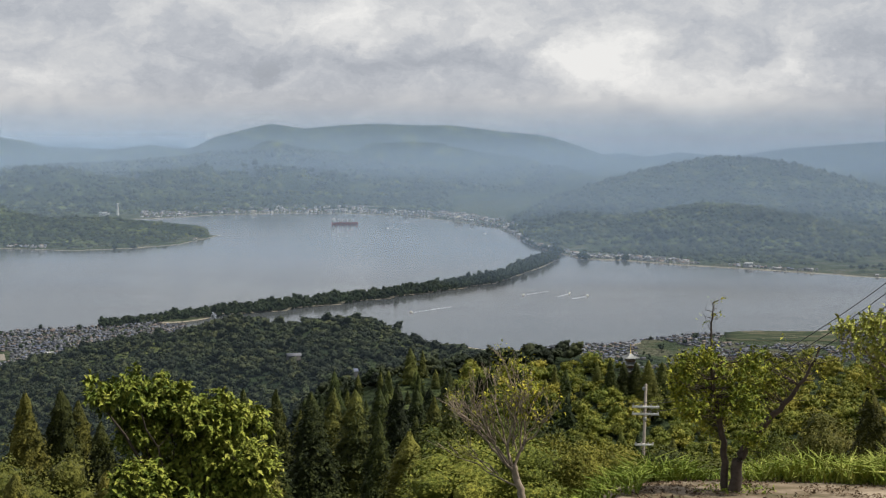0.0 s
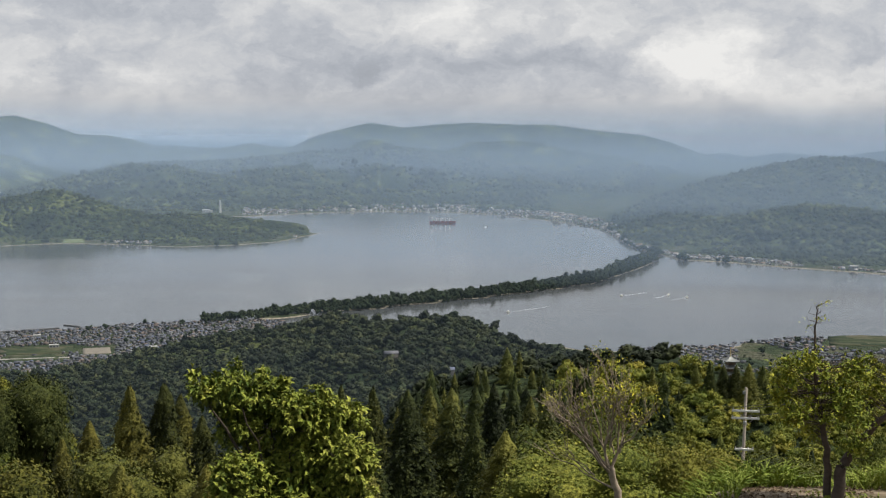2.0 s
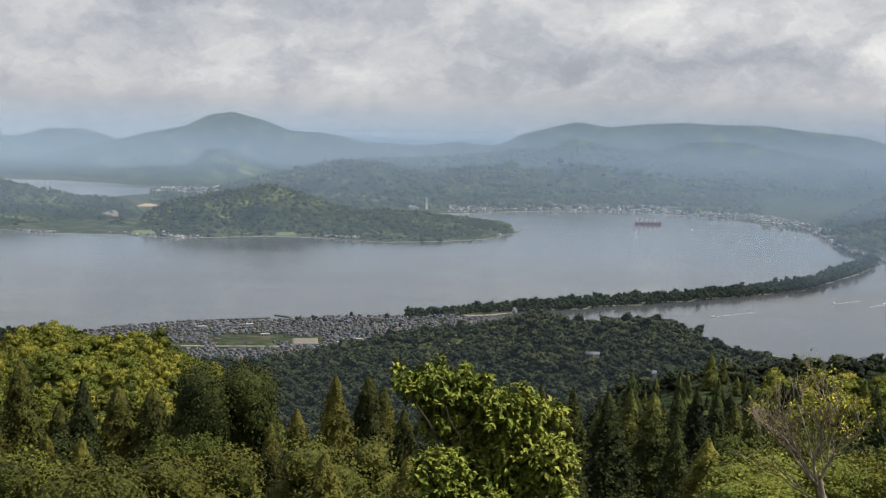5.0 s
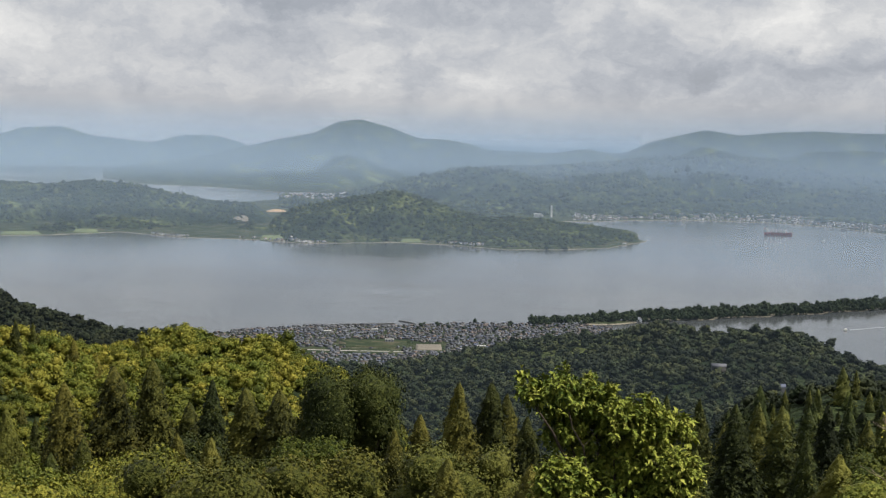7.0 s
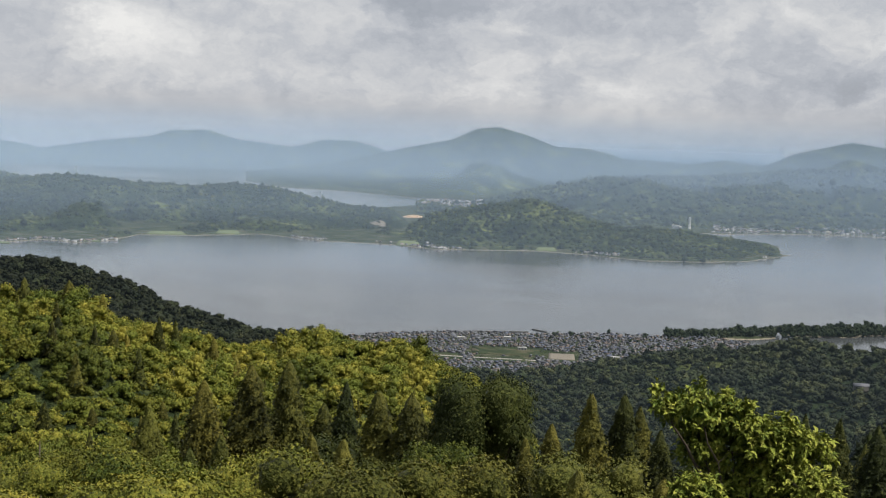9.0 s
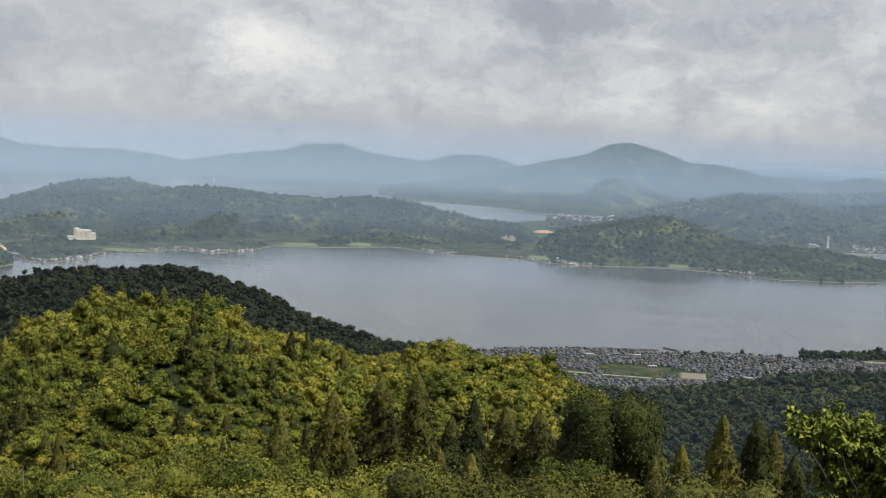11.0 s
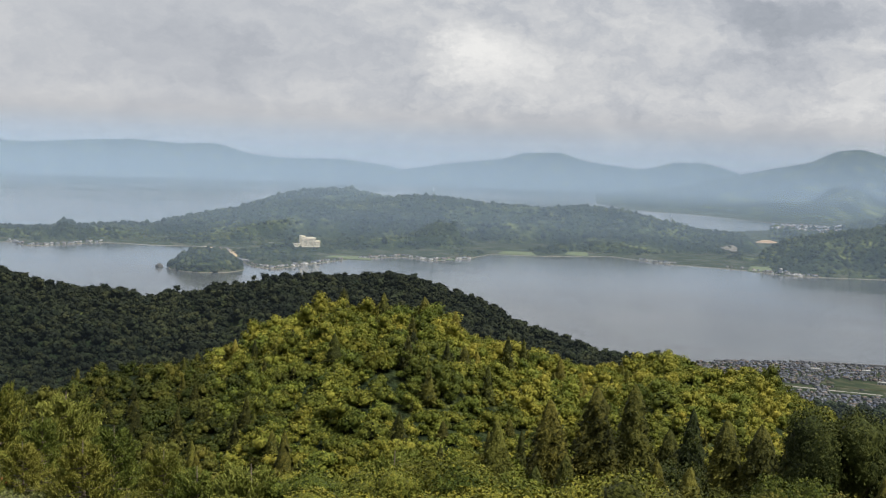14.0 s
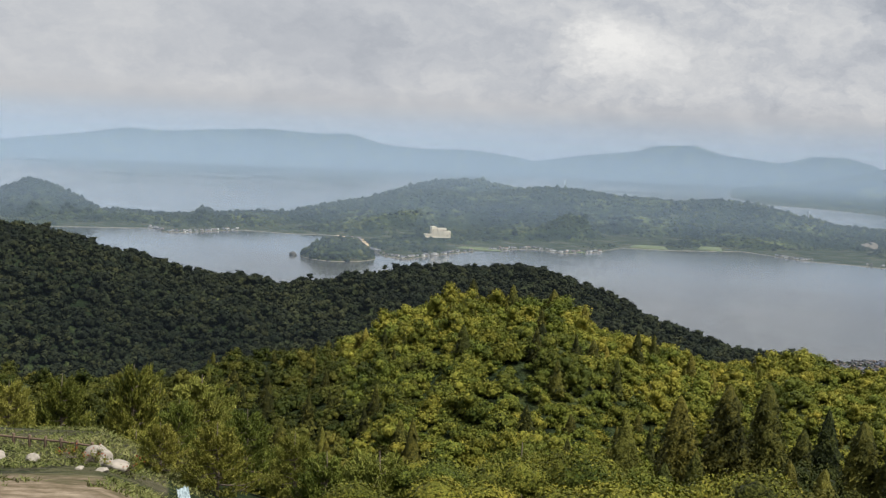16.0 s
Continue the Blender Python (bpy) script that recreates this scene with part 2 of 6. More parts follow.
leaf_shore = leaf_material("shore_pines", (0.0108, 0.0198, 0.0099), (0.0234, 0.036, 0.0162), (0.045, 0.0594, 0.0243), 0.05, 0.7, 0.2, 0.45)
leaf_far = leaf_material("distant_crowns", (0.008, 0.014, 0.008), (0.017, 0.026, 0.012), (0.08, 0.094, 0.034), 0.05, 0.75, 0.08, 0.3)
grass_mat = leaf_material("long_grass", (0.085, 0.136, 0.0153), (0.212, 0.272, 0.0382), (0.425, 0.425, 0.111), 0.4, hue=0.0)
dry_grass_mat = leaf_material("dry_meadow_grass", (0.0644, 0.0868, 0.0224), (0.161, 0.182, 0.0588), (0.3091, 0.301, 0.133), 0.35, hue=0.0)
litter_mat = leaf_material("fallen_leaves", (0.05, 0.035, 0.022), (0.13, 0.09, 0.055), (0.30, 0.235, 0.165), 0.1, 0.8, hue=0.0)
roof_mat = random_material("house_roofs", [(0.055, 0.06, 0.075), (0.10, 0.105, 0.125), (0.125, 0.135, 0.155), (0.04, 0.045, 0.06), (0.13, 0.10, 0.085), (0.075, 0.09, 0.14), (0.07, 0.075, 0.085)], 0.6)
wall_mat = random_material("house_walls", [(0.16, 0.155, 0.15), (0.10, 0.095, 0.09), (0.32, 0.315, 0.31), (0.07, 0.065, 0.06), (0.13, 0.125, 0.115), (0.10, 0.10, 0.10)], 0.8)
white_mat = plain_material("white_paint", (0.78, 0.77, 0.74), 0.6, 2.0, 0.06)
cream_mat = plain_material("cream_plaster", (0.70, 0.64, 0.50), 0.8, 0.6, 0.08)
concrete_mat = plain_material("concrete", (0.30, 0.285, 0.265), 0.85, 3.0, 0.2)
stone_mat = plain_material("granite", (0.31, 0.285, 0.25), 0.85, 6.0, 0.3, relief=0.05)
timber_mat = plain_material("weathered_timber", (0.15, 0.11, 0.08), 0.85, 9.0, 0.35, relief=0.01)
metal_mat = plain_material("galvanised_steel", (0.45, 0.46, 0.47), 0.45, 5.0, 0.15, 0.7)
cable_mat = plain_material("black_cable", (0.03, 0.03, 0.032), 0.6, 5.0, 0.2)
red_mat = plain_material("red_hull_paint", (0.30, 0.07, 0.06), 0.6, 0.5, 0.2)
harbour_mat = plain_material("wet_dark_concrete", (0.085, 0.085, 0.085), 0.8, 2.0, 0.25)
pole_mat = plain_material("weathered_pole", (0.30, 0.265, 0.225), 0.85, 4.0, 0.25)
hall_mat = plain_material("grey_white_cladding", (0.40, 0.40, 0.39), 0.7, 2.0, 0.1)
foam_mat = plain_material("white_wake_foam", (0.50, 0.53, 0.56), 0.8, 0.6, 0.15)
field_mat, n, b = material("paddy_plots", 0.95, 0.1)
pos = n.add("ShaderNodeNewGeometry").outputs["Position"]
plots = n.add("ShaderNodeTexVoronoi", {"distance": "CHEBYCHEV"}, Vector=n.vmath("MULTIPLY", pos, (0.11, 0.30, 0.0)), Scale=1.0).outputs["Color"]
tone = n.math("ADD", n.math("MULTIPLY", n.add("ShaderNodeSeparateXYZ", None, Vector=plots).outputs["X"], 0.8), n.math("MULTIPLY", n.noise(pos, 0.8, 4.0), 0.2))
n.put(b, "Base Color", n.ramp(tone, (0.1, (0.016, 0.027, 0.012)), (0.5, (0.028, 0.04, 0.017)), (0.75, (0.05, 0.053, 0.028)), (0.9, (0.10, 0.09, 0.062))))
meadow_mat = plain_material("pale_green_fields", (0.10, 0.125, 0.055), 0.95, 0.12, 0.3)
beach_mat = plain_material("orange_sand", (0.50, 0.38, 0.22), 0.9, 0.3, 0.12)
far_wall_mat = random_material("pale_town_walls", [(0.46, 0.45, 0.43), (0.22, 0.21, 0.20), (0.68, 0.67, 0.65), (0.14, 0.135, 0.125), (0.32, 0.29, 0.24)], 0.8)
far_roof_mat = random_material("mixed_town_roofs", [(0.12, 0.12, 0.135), (0.24, 0.235, 0.23), (0.07, 0.072, 0.08), (0.20, 0.14, 0.11), (0.40, 0.39, 0.38), (0.12, 0.14, 0.18)], 0.6)
rock_mat = plain_material("dark_sea_rock", (0.07, 0.065, 0.055), 0.9, 1.2, 0.4, relief=0.1)
tan_mat = plain_material("bare_sandy_ground", (0.155, 0.14, 0.115), 0.9, 0.4, 0.15)
clay_mat = plain_material("ochre_clay", (0.36, 0.25, 0.15), 0.9, 0.3, 0.25)
bronze_mat = plain_material("grey_copper_roof", (0.15, 0.16, 0.16), 0.5, 2.0, 0.2, 0.3)
gilt_mat = plain_material("gilded_bronze", (0.55, 0.42, 0.18), 0.4, 3.0, 0.15, 0.8)
flower_mat = plain_material("orange_flowers", (0.36, 0.09, 0.04), 0.7, 9.0, 0.4)
sheet_mat = plain_material("pale_blue_plastic", (0.30, 0.38, 0.42), 0.4, 6.0, 0.2)

# ---------------------------------------------------------------- the land
# crests of the hills: bearing to the left of straight ahead in degrees, distance from the lookout, height above the water
CRESTS = {
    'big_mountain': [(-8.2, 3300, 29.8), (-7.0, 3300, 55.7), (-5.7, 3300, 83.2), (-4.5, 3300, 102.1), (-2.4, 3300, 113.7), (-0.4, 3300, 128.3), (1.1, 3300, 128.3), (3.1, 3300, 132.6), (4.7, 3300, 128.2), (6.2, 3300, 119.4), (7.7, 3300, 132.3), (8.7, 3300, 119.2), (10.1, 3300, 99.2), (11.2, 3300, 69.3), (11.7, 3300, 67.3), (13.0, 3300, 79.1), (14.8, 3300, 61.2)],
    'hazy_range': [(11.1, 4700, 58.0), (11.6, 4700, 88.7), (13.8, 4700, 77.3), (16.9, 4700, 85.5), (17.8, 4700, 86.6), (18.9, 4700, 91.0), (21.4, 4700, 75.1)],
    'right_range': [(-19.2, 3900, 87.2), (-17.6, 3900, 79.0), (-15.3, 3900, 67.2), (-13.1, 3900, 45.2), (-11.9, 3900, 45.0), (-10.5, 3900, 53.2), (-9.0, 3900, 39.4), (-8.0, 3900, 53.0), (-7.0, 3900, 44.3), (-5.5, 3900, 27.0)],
    'right_hill': [(-19.2, 1600, 32.0), (-17.2, 1600, 48.2), (-15.3, 1600, 61.5), (-13.6, 1600, 68.2), (-11.9, 1600, 68.7), (-11.0, 1600, 64.5), (-9.2, 1600, 53.9), (-7.0, 1525, 38.6), (-5.0, 1449, 24.9), (-3.0, 1362, 3.2)],
    'right_spur': [(-19.3, 1250, -0.1), (-16.5, 1250, 11.9), (-14.1, 1250, 24.6), (-11.5, 1250, 28.2), (-8.0, 1218, 15.2), (-5.0, 1120, 4.8)],
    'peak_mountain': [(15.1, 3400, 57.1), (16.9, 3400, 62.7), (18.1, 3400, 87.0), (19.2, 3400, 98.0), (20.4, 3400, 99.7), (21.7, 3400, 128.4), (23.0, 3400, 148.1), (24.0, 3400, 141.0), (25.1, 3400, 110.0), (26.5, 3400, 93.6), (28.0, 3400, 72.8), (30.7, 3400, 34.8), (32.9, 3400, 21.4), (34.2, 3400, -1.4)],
    'headland_back': [(-0.4, 2000, -7.3), (3.7, 2000, -1.8), (7.7, 2000, 5.0), (11.4, 2000, 19.0), (13.0, 2000, 25.2), (14.8, 2000, 32.8), (16.6, 2000, 46.7), (18.1, 2000, 51.1), (19.9, 2000, 38.5), (21.9, 2000, 24.1), (24.2, 2000, 0.7), (26.5, 2000, -22.3), (28.0, 2000, -31.6)],
    'foothills': [(-5.0, 2450, -14.6), (-3.0, 2450, 10.1), (-0.4, 2450, 30.7), (2.1, 2450, 47.0), (4.7, 2450, 62.3), (7.2, 2450, 75.3), (8.9, 2450, 71.1), (10.7, 2450, 64.8), (12.6, 2450, 54.4), (15.0, 2450, 46.3), (17.1, 2450, 44.7), (19.2, 2450, 40.1)],
    'headland': [(10.3, 1210, -0.2), (11.0, 1215, 7.1), (12.2, 1224, 10.1), (14.8, 1265, 14.5), (17.3, 1316, 13.2), (19.4, 1325, 26.6), (21.4, 1317, 39.1), (23.4, 1310, 31.8), (26.0, 1300, 20.0), (27.0, 1252, 8.5)],
    'peninsula': [(27.7, 1415, 18.5), (29.7, 1458, 19.3), (31.6, 1499, 27.3), (33.3, 1536, 36.6), (35.0, 1550, 38.5), (36.5, 1550, 33.1), (37.7, 1550, 35.6), (39.0, 1550, 36.7), (40.3, 1550, 40.6), (41.5, 1550, 44.5), (42.8, 1550, 42.3), (44.1, 1550, 37.3), (45.3, 1550, 31.0), (47.1, 1550, 33.8), (49.1, 1550, 26.7), (51.7, 1477, 19.2), (53.7, 1389, 10.5), (55.4, 1329, 12.5), (57.2, 1327, 10.7), (57.7, 1326, 16.2), (58.1, 1326, 8.9), (59.6, 1323, 8.0), (61.3, 1321, 10.5), (62.0, 1320, 10.1), (62.7, 1332, 18.7), (63.9, 1351, 32.4), (65.1, 1369, 39.4), (66.2, 1388, 25.1)],
    'knob': [(42.5, 1950, 20.0), (43.8, 1950, 28.4), (45.3, 1950, 39.1), (46.6, 1950, 38.2), (48.1, 1950, 29.1), (50.1, 1950, 7.2)],
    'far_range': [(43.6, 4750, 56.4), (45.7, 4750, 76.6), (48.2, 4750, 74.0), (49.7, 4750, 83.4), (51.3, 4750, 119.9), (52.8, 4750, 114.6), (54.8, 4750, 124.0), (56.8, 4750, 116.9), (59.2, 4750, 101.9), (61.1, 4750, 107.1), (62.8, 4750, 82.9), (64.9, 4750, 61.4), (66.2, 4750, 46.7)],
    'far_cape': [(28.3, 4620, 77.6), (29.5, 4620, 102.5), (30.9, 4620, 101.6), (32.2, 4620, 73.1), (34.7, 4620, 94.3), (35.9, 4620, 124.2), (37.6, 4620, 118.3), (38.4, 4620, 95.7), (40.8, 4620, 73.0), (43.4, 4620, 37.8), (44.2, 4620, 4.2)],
    'mid_hill': [(-2.7, 360, 26.9), (-1.7, 360, 29.3), (-0.2, 360, 32.0), (1.1, 360, 33.3), (2.7, 360, 38.3), (4.2, 360, 40.8), (5.7, 360, 40.4), (7.3, 360, 39.4), (8.8, 360, 40.9), (9.5, 360, 40.1), (10.5, 360, 37.5), (12.5, 360, 35.3), (14.7, 360, 33.3), (17.2, 360, 30.0), (18.7, 360, 28.0), (19.8, 360, 26.6), (21.3, 360, 24.8), (23.4, 360, 24.2), (24.9, 360, 23.9), (26.4, 360, 23.1)],
    'near_wood': [(-19.4, 220, 55.9), (-15.5, 220, 54.2), (-11.8, 220, 53.2), (-9.4, 220, 51.9), (-6.8, 220, 53.4), (-4.3, 220, 52.7), (-1.7, 220, 51.4), (2.2, 220, 50.4), (5.8, 220, 45.6)],
    'dark_ridge': [(31.2, 340, 37.3), (33.2, 340, 37.8), (34.9, 340, 41.1), (37.5, 340, 46.1), (39.3, 340, 50.8), (41.1, 340, 54.7), (42.4, 340, 56.6), (44.9, 340, 55.9), (47.5, 340, 56.7), (50.5, 340, 54.2), (53.1, 340, 51.7), (54.1, 340, 49.7), (55.3, 340, 51.3), (56.6, 340, 51.2), (58.6, 340, 52.4), (60.3, 340, 55.2), (62.0, 340, 58.0), (63.4, 340, 62.2), (64.8, 340, 64.2), (66.2, 340, 64.5)],
    'sunny_ridge': [(21.8, 200, 47.8), (23.9, 200, 53.3), (24.9, 200, 55.1), (26.9, 200, 57.8), (29.0, 200, 57.8), (30.5, 200, 60.1), (32.7, 200, 58.3), (34.6, 200, 58.2), (36.1, 200, 59.1), (37.7, 200, 61.2), (39.7, 200, 63.2), (40.2, 200, 65.4), (41.8, 200, 66.6), (43.8, 200, 67.0), (45.9, 200, 66.2), (47.4, 200, 64.6), (48.9, 200, 62.6), (50.2, 200, 59.3), (52.4, 200, 57.2), (54.5, 200, 55.7), (56.5, 200, 53.3), (58.9, 200, 51.0), (62.6, 200, 51.9), (66.1, 200, 54.7)],
}
# bearing and distance of the shores: the near bank, and the front of the far banks
NEAR_SHORE = [(-40, 700), (-19.4, 643), (-16.6, 624), (-13, 604), (-10.1, 581), (-8.1, 558), (-5.5, 546), (-2.5, 532), (3, 575), (13.4, 630), (17.5, 626), (21.3, 618), (24.9, 616), (28.2, 598), (31.9, 578), (45, 540), (80, 540)]
RIGHT_SHORE = [(-40, 850), (-19.3, 867), (-17.3, 882), (-13.7, 905), (-10.5, 927), (-8, 955), (-6.3, 961), (-4.2, 1058), (-3.5, 1148), (-2.5, 1294), (-0.4, 1410), (2.1, 1518), (4.7, 1569), (7.7, 1578), (10.5, 1542), (12.9, 1489), (19.3, 1463), (27, 1500)]
HEAD_SHORE = [(9.8, 1235), (10.3, 1193), (11.7, 1117), (13.7, 1086), (16.3, 1073), (18.8, 1109), (21.4, 1130), (25.5, 1107), (27.7, 1147), (31, 1172), (33.5, 1239), (36.4, 1203), (38.9, 1200), (39.9, 1133), (41.4, 1102), (42.9, 1133), (45.2, 1089), (47.5, 1013), (48.5, 980), (49.5, 997), (50.4, 1070), (50.6, 1141), (51.6, 1199), (53.6, 1201), (56.1, 1228), (58.1, 1183), (59.3, 1174), (59.8, 1219), (63.9, 1213), (80, 1227)]
INNER_BAY = [(20, 2050), (26.3, 1950), (29, 1780), (31.4, 1600), (33.5, 1450)]
INNER_SHORE = [(15, 1900), (24, 2050), (26.3, 2150), (28.2, 2310), (30.4, 2440), (32.6, 2520), (34.3, 2880), (36, 3100)]
# slope below the lookout, along five bearings: distance and height
SLOPES = [
    (-30, [(0, 88.4), (8, 87.0), (14, 85.7), (18.5, 85.05), (25, 84.25), (28, 82.4), (60, 66), (110, 50), (150, 40), (300, 12), (460, 0.9)]),
    (-8, [(0, 88.4), (8, 87.0), (14, 85.6), (18.5, 84.9), (21, 84.3), (24, 82.0), (60, 66), (110, 47), (150, 38), (300, 12), (460, 0.9)]),
    (2, [(0, 88.4), (6, 87.6), (12, 84.6), (20, 82.0), (60, 68.5), (110, 50), (150, 35), (300, 14), (460, 0.9)]),
    (22, [(0, 88.4), (6, 87.6), (12, 84.2), (20, 81.0), (60, 68.5), (110, 50), (150, 35), (300, 14), (460, 0.9)]),
    (40, [(0, 88.4), (6, 87.4), (12, 83.5), (30, 77.0), (60, 71), (100, 63), (150, 53), (300, 20), (460, 0.9)]),
    (56, [(0, 88.4), (6, 87.4), (15, 84.4), (34, 79.4), (46, 77.2), (60, 71), (100, 58), (150, 48), (300, 20), (460, 0.9)]),
    (62, [(0, 88.4), (10, 86.0), (25, 82.6), (40, 79.8), (47, 79.2), (53, 77), (80, 66), (130, 48), (300, 20), (460, 0.9)]),
    (75, [(0, 88.4), (10, 86.2), (25, 82.8), (40, 80.2), (52, 79.3), (60, 77), (80, 66), (130, 48), (300, 20), (460, 0.9)]),
]


def lattice(ix, iy, seed):
    h = (ix.astype(np.int64) * 374761393 + iy.astype(np.int64) * 668265263 + seed * 1442695041) & 0xFFFFFFFF
    h = ((h ^ (h >> 13)) * 1274126177) & 0xFFFFFFFF
    return ((h ^ (h >> 16)) & 0xFFFF) / 65535.0


def value_noise(x, y, seed=0):
    ix, iy = np.floor(x), np.floor(y)
    fx, fy = x - ix, y - iy
    fx, fy = fx * fx * (3 - 2 * fx), fy * fy * (3 - 2 * fy)
    a, b2 = lattice(ix, iy, seed), lattice(ix + 1, iy, seed)
    c, d2 = lattice(ix, iy + 1, seed), lattice(ix + 1, iy + 1, seed)
    return (a + (b2 - a) * fx) * (1 - fy) + (c + (d2 - c) * fx) * fy


def fbm(x, y, size, octaves=4, seed=0):
    total, amp, norm = 0.0, 1.0, 0.0
    for i in range(octaves):
        total = total + amp * value_noise(x / size + 17.3 * i, y / size - 9.1 * i, seed + i)
        norm, amp, size = norm + amp, amp * 0.5, size * 0.5
    return total / norm - 0.5


def line(az, points, k=1):
    p = sorted(points)
    return np.interp(az, [q[0] for q in p], [q[k] for q in p])


def smooth(u):
    u = np.clip(u, 0, 1)
    return u * u * (3 - 2 * u)


def ridge(name, az, r, foot, foot_z, back, fade=1.5, power=1.0, trees=0.0):
    """Height of one hill: it rises from its foot to the crest and falls off behind it; its ends run out into the plain."""
    pts = CRESTS[name]
    rc, zc = line(az, pts, 1), line(az, pts, 2) - trees
    a0, a1 = min(p[0] for p in pts), max(p[0] for p in pts)
    out = np.maximum(np.maximum(a0 - az, az - a1), 0) / fade
    zc = zc - out * 25 - out ** 2 * 10
    u = np.clip((r - foot) / np.maximum(rc - foot, 1), 0, 1)
    front = foot_z + (zc - foot_z) * (0.55 * u ** power + 0.45 * smooth(u))
    z = np.where(r <= rc, front, zc - (zc + 4) * smooth((r - rc) / back) )
    return np.where((r < foot) | (zc < 1.0), -50.0, z)


# valley mouths with fields along the far shore: bearing, half width in degrees, depth
VALLEYS = [(20.7, 0.45, 42), (26.95, 0.5, 60), (35.0, 0.5, 55), (37.7, 0.8, 42), (45.3, 1.0, 34), (41.0, 0.5, 22)]
SMALL = ("right_spur", "headland", "headland_back", "foothills", "peninsula", "knob")


def land_height(az, r):
    x, y = -np.sin(np.radians(az)) * r, np.cos(np.radians(az)) * r
    sea = np.full_like(r, -4.0)
    # slope below the lookout
    azs = [s[0] for s in SLOPES]
    prof = np.stack([np.interp(r, [p[0] for p in s[1]], [p[1] for p in s[1]]) for s in SLOPES])
    a = np.clip(az, azs[0], azs[-1])
    slope = np.zeros_like(r)
    for i in range(len(azs)):
        wgt = np.interp(a, azs, [1.0 if k == i else 0.0 for k in range(len(azs))])
        slope = slope + wgt * prof[i]
    behind = smooth((np.abs(az - 25) - 75) / 40)
    slope = slope * (1 - behind) + (88.4 + 0.25 * np.minimum(r, 200)) * behind
    near = np.maximum(slope, ridge("mid_hill", az, r, 150.0, 26.0, 170.0, 3.0, 1.0, 1.6))
    near = np.maximum(near, ridge("near_wood", az, r, 70.0, 40.0, 170.0, 4.0, 1.0, 3.2))
    near = np.maximum(near, ridge("dark_ridge", az, r, 215.0, 30.0, 200.0, 4.0, 1.0, 2.0))
    near = np.maximum(near, ridge("sunny_ridge", az, r, 75.0, 48.0, 90.0, 4.0, 0.9, 2.6))
    bumps = fbm(x, y, 60, 4, 3) * 7 + fbm(x, y, 18, 3, 9) * 2.2
    calm = smooth((r - 60) / 80)
    folds = np.abs(fbm(x, y, 75, 4, 33)) * 17 * smooth((r - 235) / 40) * (1 - np.exp(-((r - 360) / 26) ** 2)) * smooth((29 - az) / 3)
    near = near - folds * smooth((near - 4) / 12) + bumps * calm * smooth((near - 4) / 20) + fbm(x, y, 7, 3, 5) * 0.35 * smooth((r - 6) / 20)
    shore = line(az, NEAR_SHORE) + fbm(x, y, 60, 3, 21) * 22
    near = np.where(r < shore, np.maximum(near, np.minimum(0.9, (shore - r) * 0.6)), np.maximum(-4, (shore - r) * 0.1))
    near = np.where(behind > 0.5, slope, near)
    # the sandbar across the bay
    bar_t = line(az, SPIT)
    half = line(az, SPIT_WIDTH)
    on = (az < 15.3) & (az > -5.2)
    bar = np.where(on, 1.3 * (1 - ((r - bar_t) / half) ** 2), -4.0)
    # far banks
    rs, hs = line(az, RIGHT_SHORE), line(az, HEAD_SHORE)
    far = np.where((r > rs) & (az < 26.6), np.minimum(1.5, (r - rs) * 0.03), sea)
    far = np.where((r > hs) & (az > 20) & (az < 33.5) & (r < line(az, INNER_BAY)), np.maximum(far, np.minimum(1.3, (r - hs) * 0.05)), far)
    far = np.where((r > hs) & (az > 9.8) & (r < hs + np.interp(az, [9.8, 10.4, 13, 18, 48, 51], [4, 25, 110, 330, 330, 120])), np.maximum(far, np.minimum(1.2, (r - hs) * 0.05)), far)
    far = np.where((r > line(az, INNER_SHORE)) & (az > 14) & (az < 34.3), np.maximum(far, 1.2), far)
    mouth = sum(deep * np.exp(-((az - a0) / half_w) ** 2) for a0, half_w, deep in VALLEYS)
    g = fbm(x, y, 240, 5, 40)
    gully = np.abs(fbm(x, y, 130, 5, 50)) * 2
    big_gully = np.abs(fbm(x, y, 420, 5, 55)) * 2
    for name, foot, back, fade, pw in (
        ("right_spur", rs + 25, 320.0, 3.0, 0.9), ("right_hill", rs + 120, 700.0, 4.0, 1.0), ("headland", hs + 4 + mouth, 260.0, 0.5, 0.5),
        ("headland_back", np.maximum(rs + 120, 1640), 420.0, 2.0, 1.0), ("foothills", np.maximum(rs + 190, 1750), 500.0, 2.0, 1.0), ("peninsula", hs + 12 + mouth, 240.0, 1.5, 0.65), ("knob", hs + 600, 260.0, 1.0, 1.0),
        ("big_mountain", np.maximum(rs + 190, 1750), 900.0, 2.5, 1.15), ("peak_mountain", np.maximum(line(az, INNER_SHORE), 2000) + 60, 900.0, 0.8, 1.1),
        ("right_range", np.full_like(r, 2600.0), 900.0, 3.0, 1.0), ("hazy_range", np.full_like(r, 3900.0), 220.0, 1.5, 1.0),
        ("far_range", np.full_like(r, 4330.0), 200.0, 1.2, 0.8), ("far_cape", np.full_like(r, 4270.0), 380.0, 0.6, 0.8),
    ):
        z = ridge(name, az, r, foot, 0.8, back, fade, pw)
        crest = line(az, CRESTS[name], 1)
        near_crest = 1 - np.exp(-((r - crest) / ((0.045 if name in SMALL else 0.11) * crest)) ** 2)
        rough = np.minimum(g * 0.9 - gully * 3.6 + 0.26, 0.07) * 1.1 if name in SMALL else np.minimum(g * 0.7 - big_gully * 2.2, 0.0)
        z = z + np.where(z > 1.0, rough * np.clip(z, 0, 75) * near_crest, 0)
        far = np.maximum(far, z)
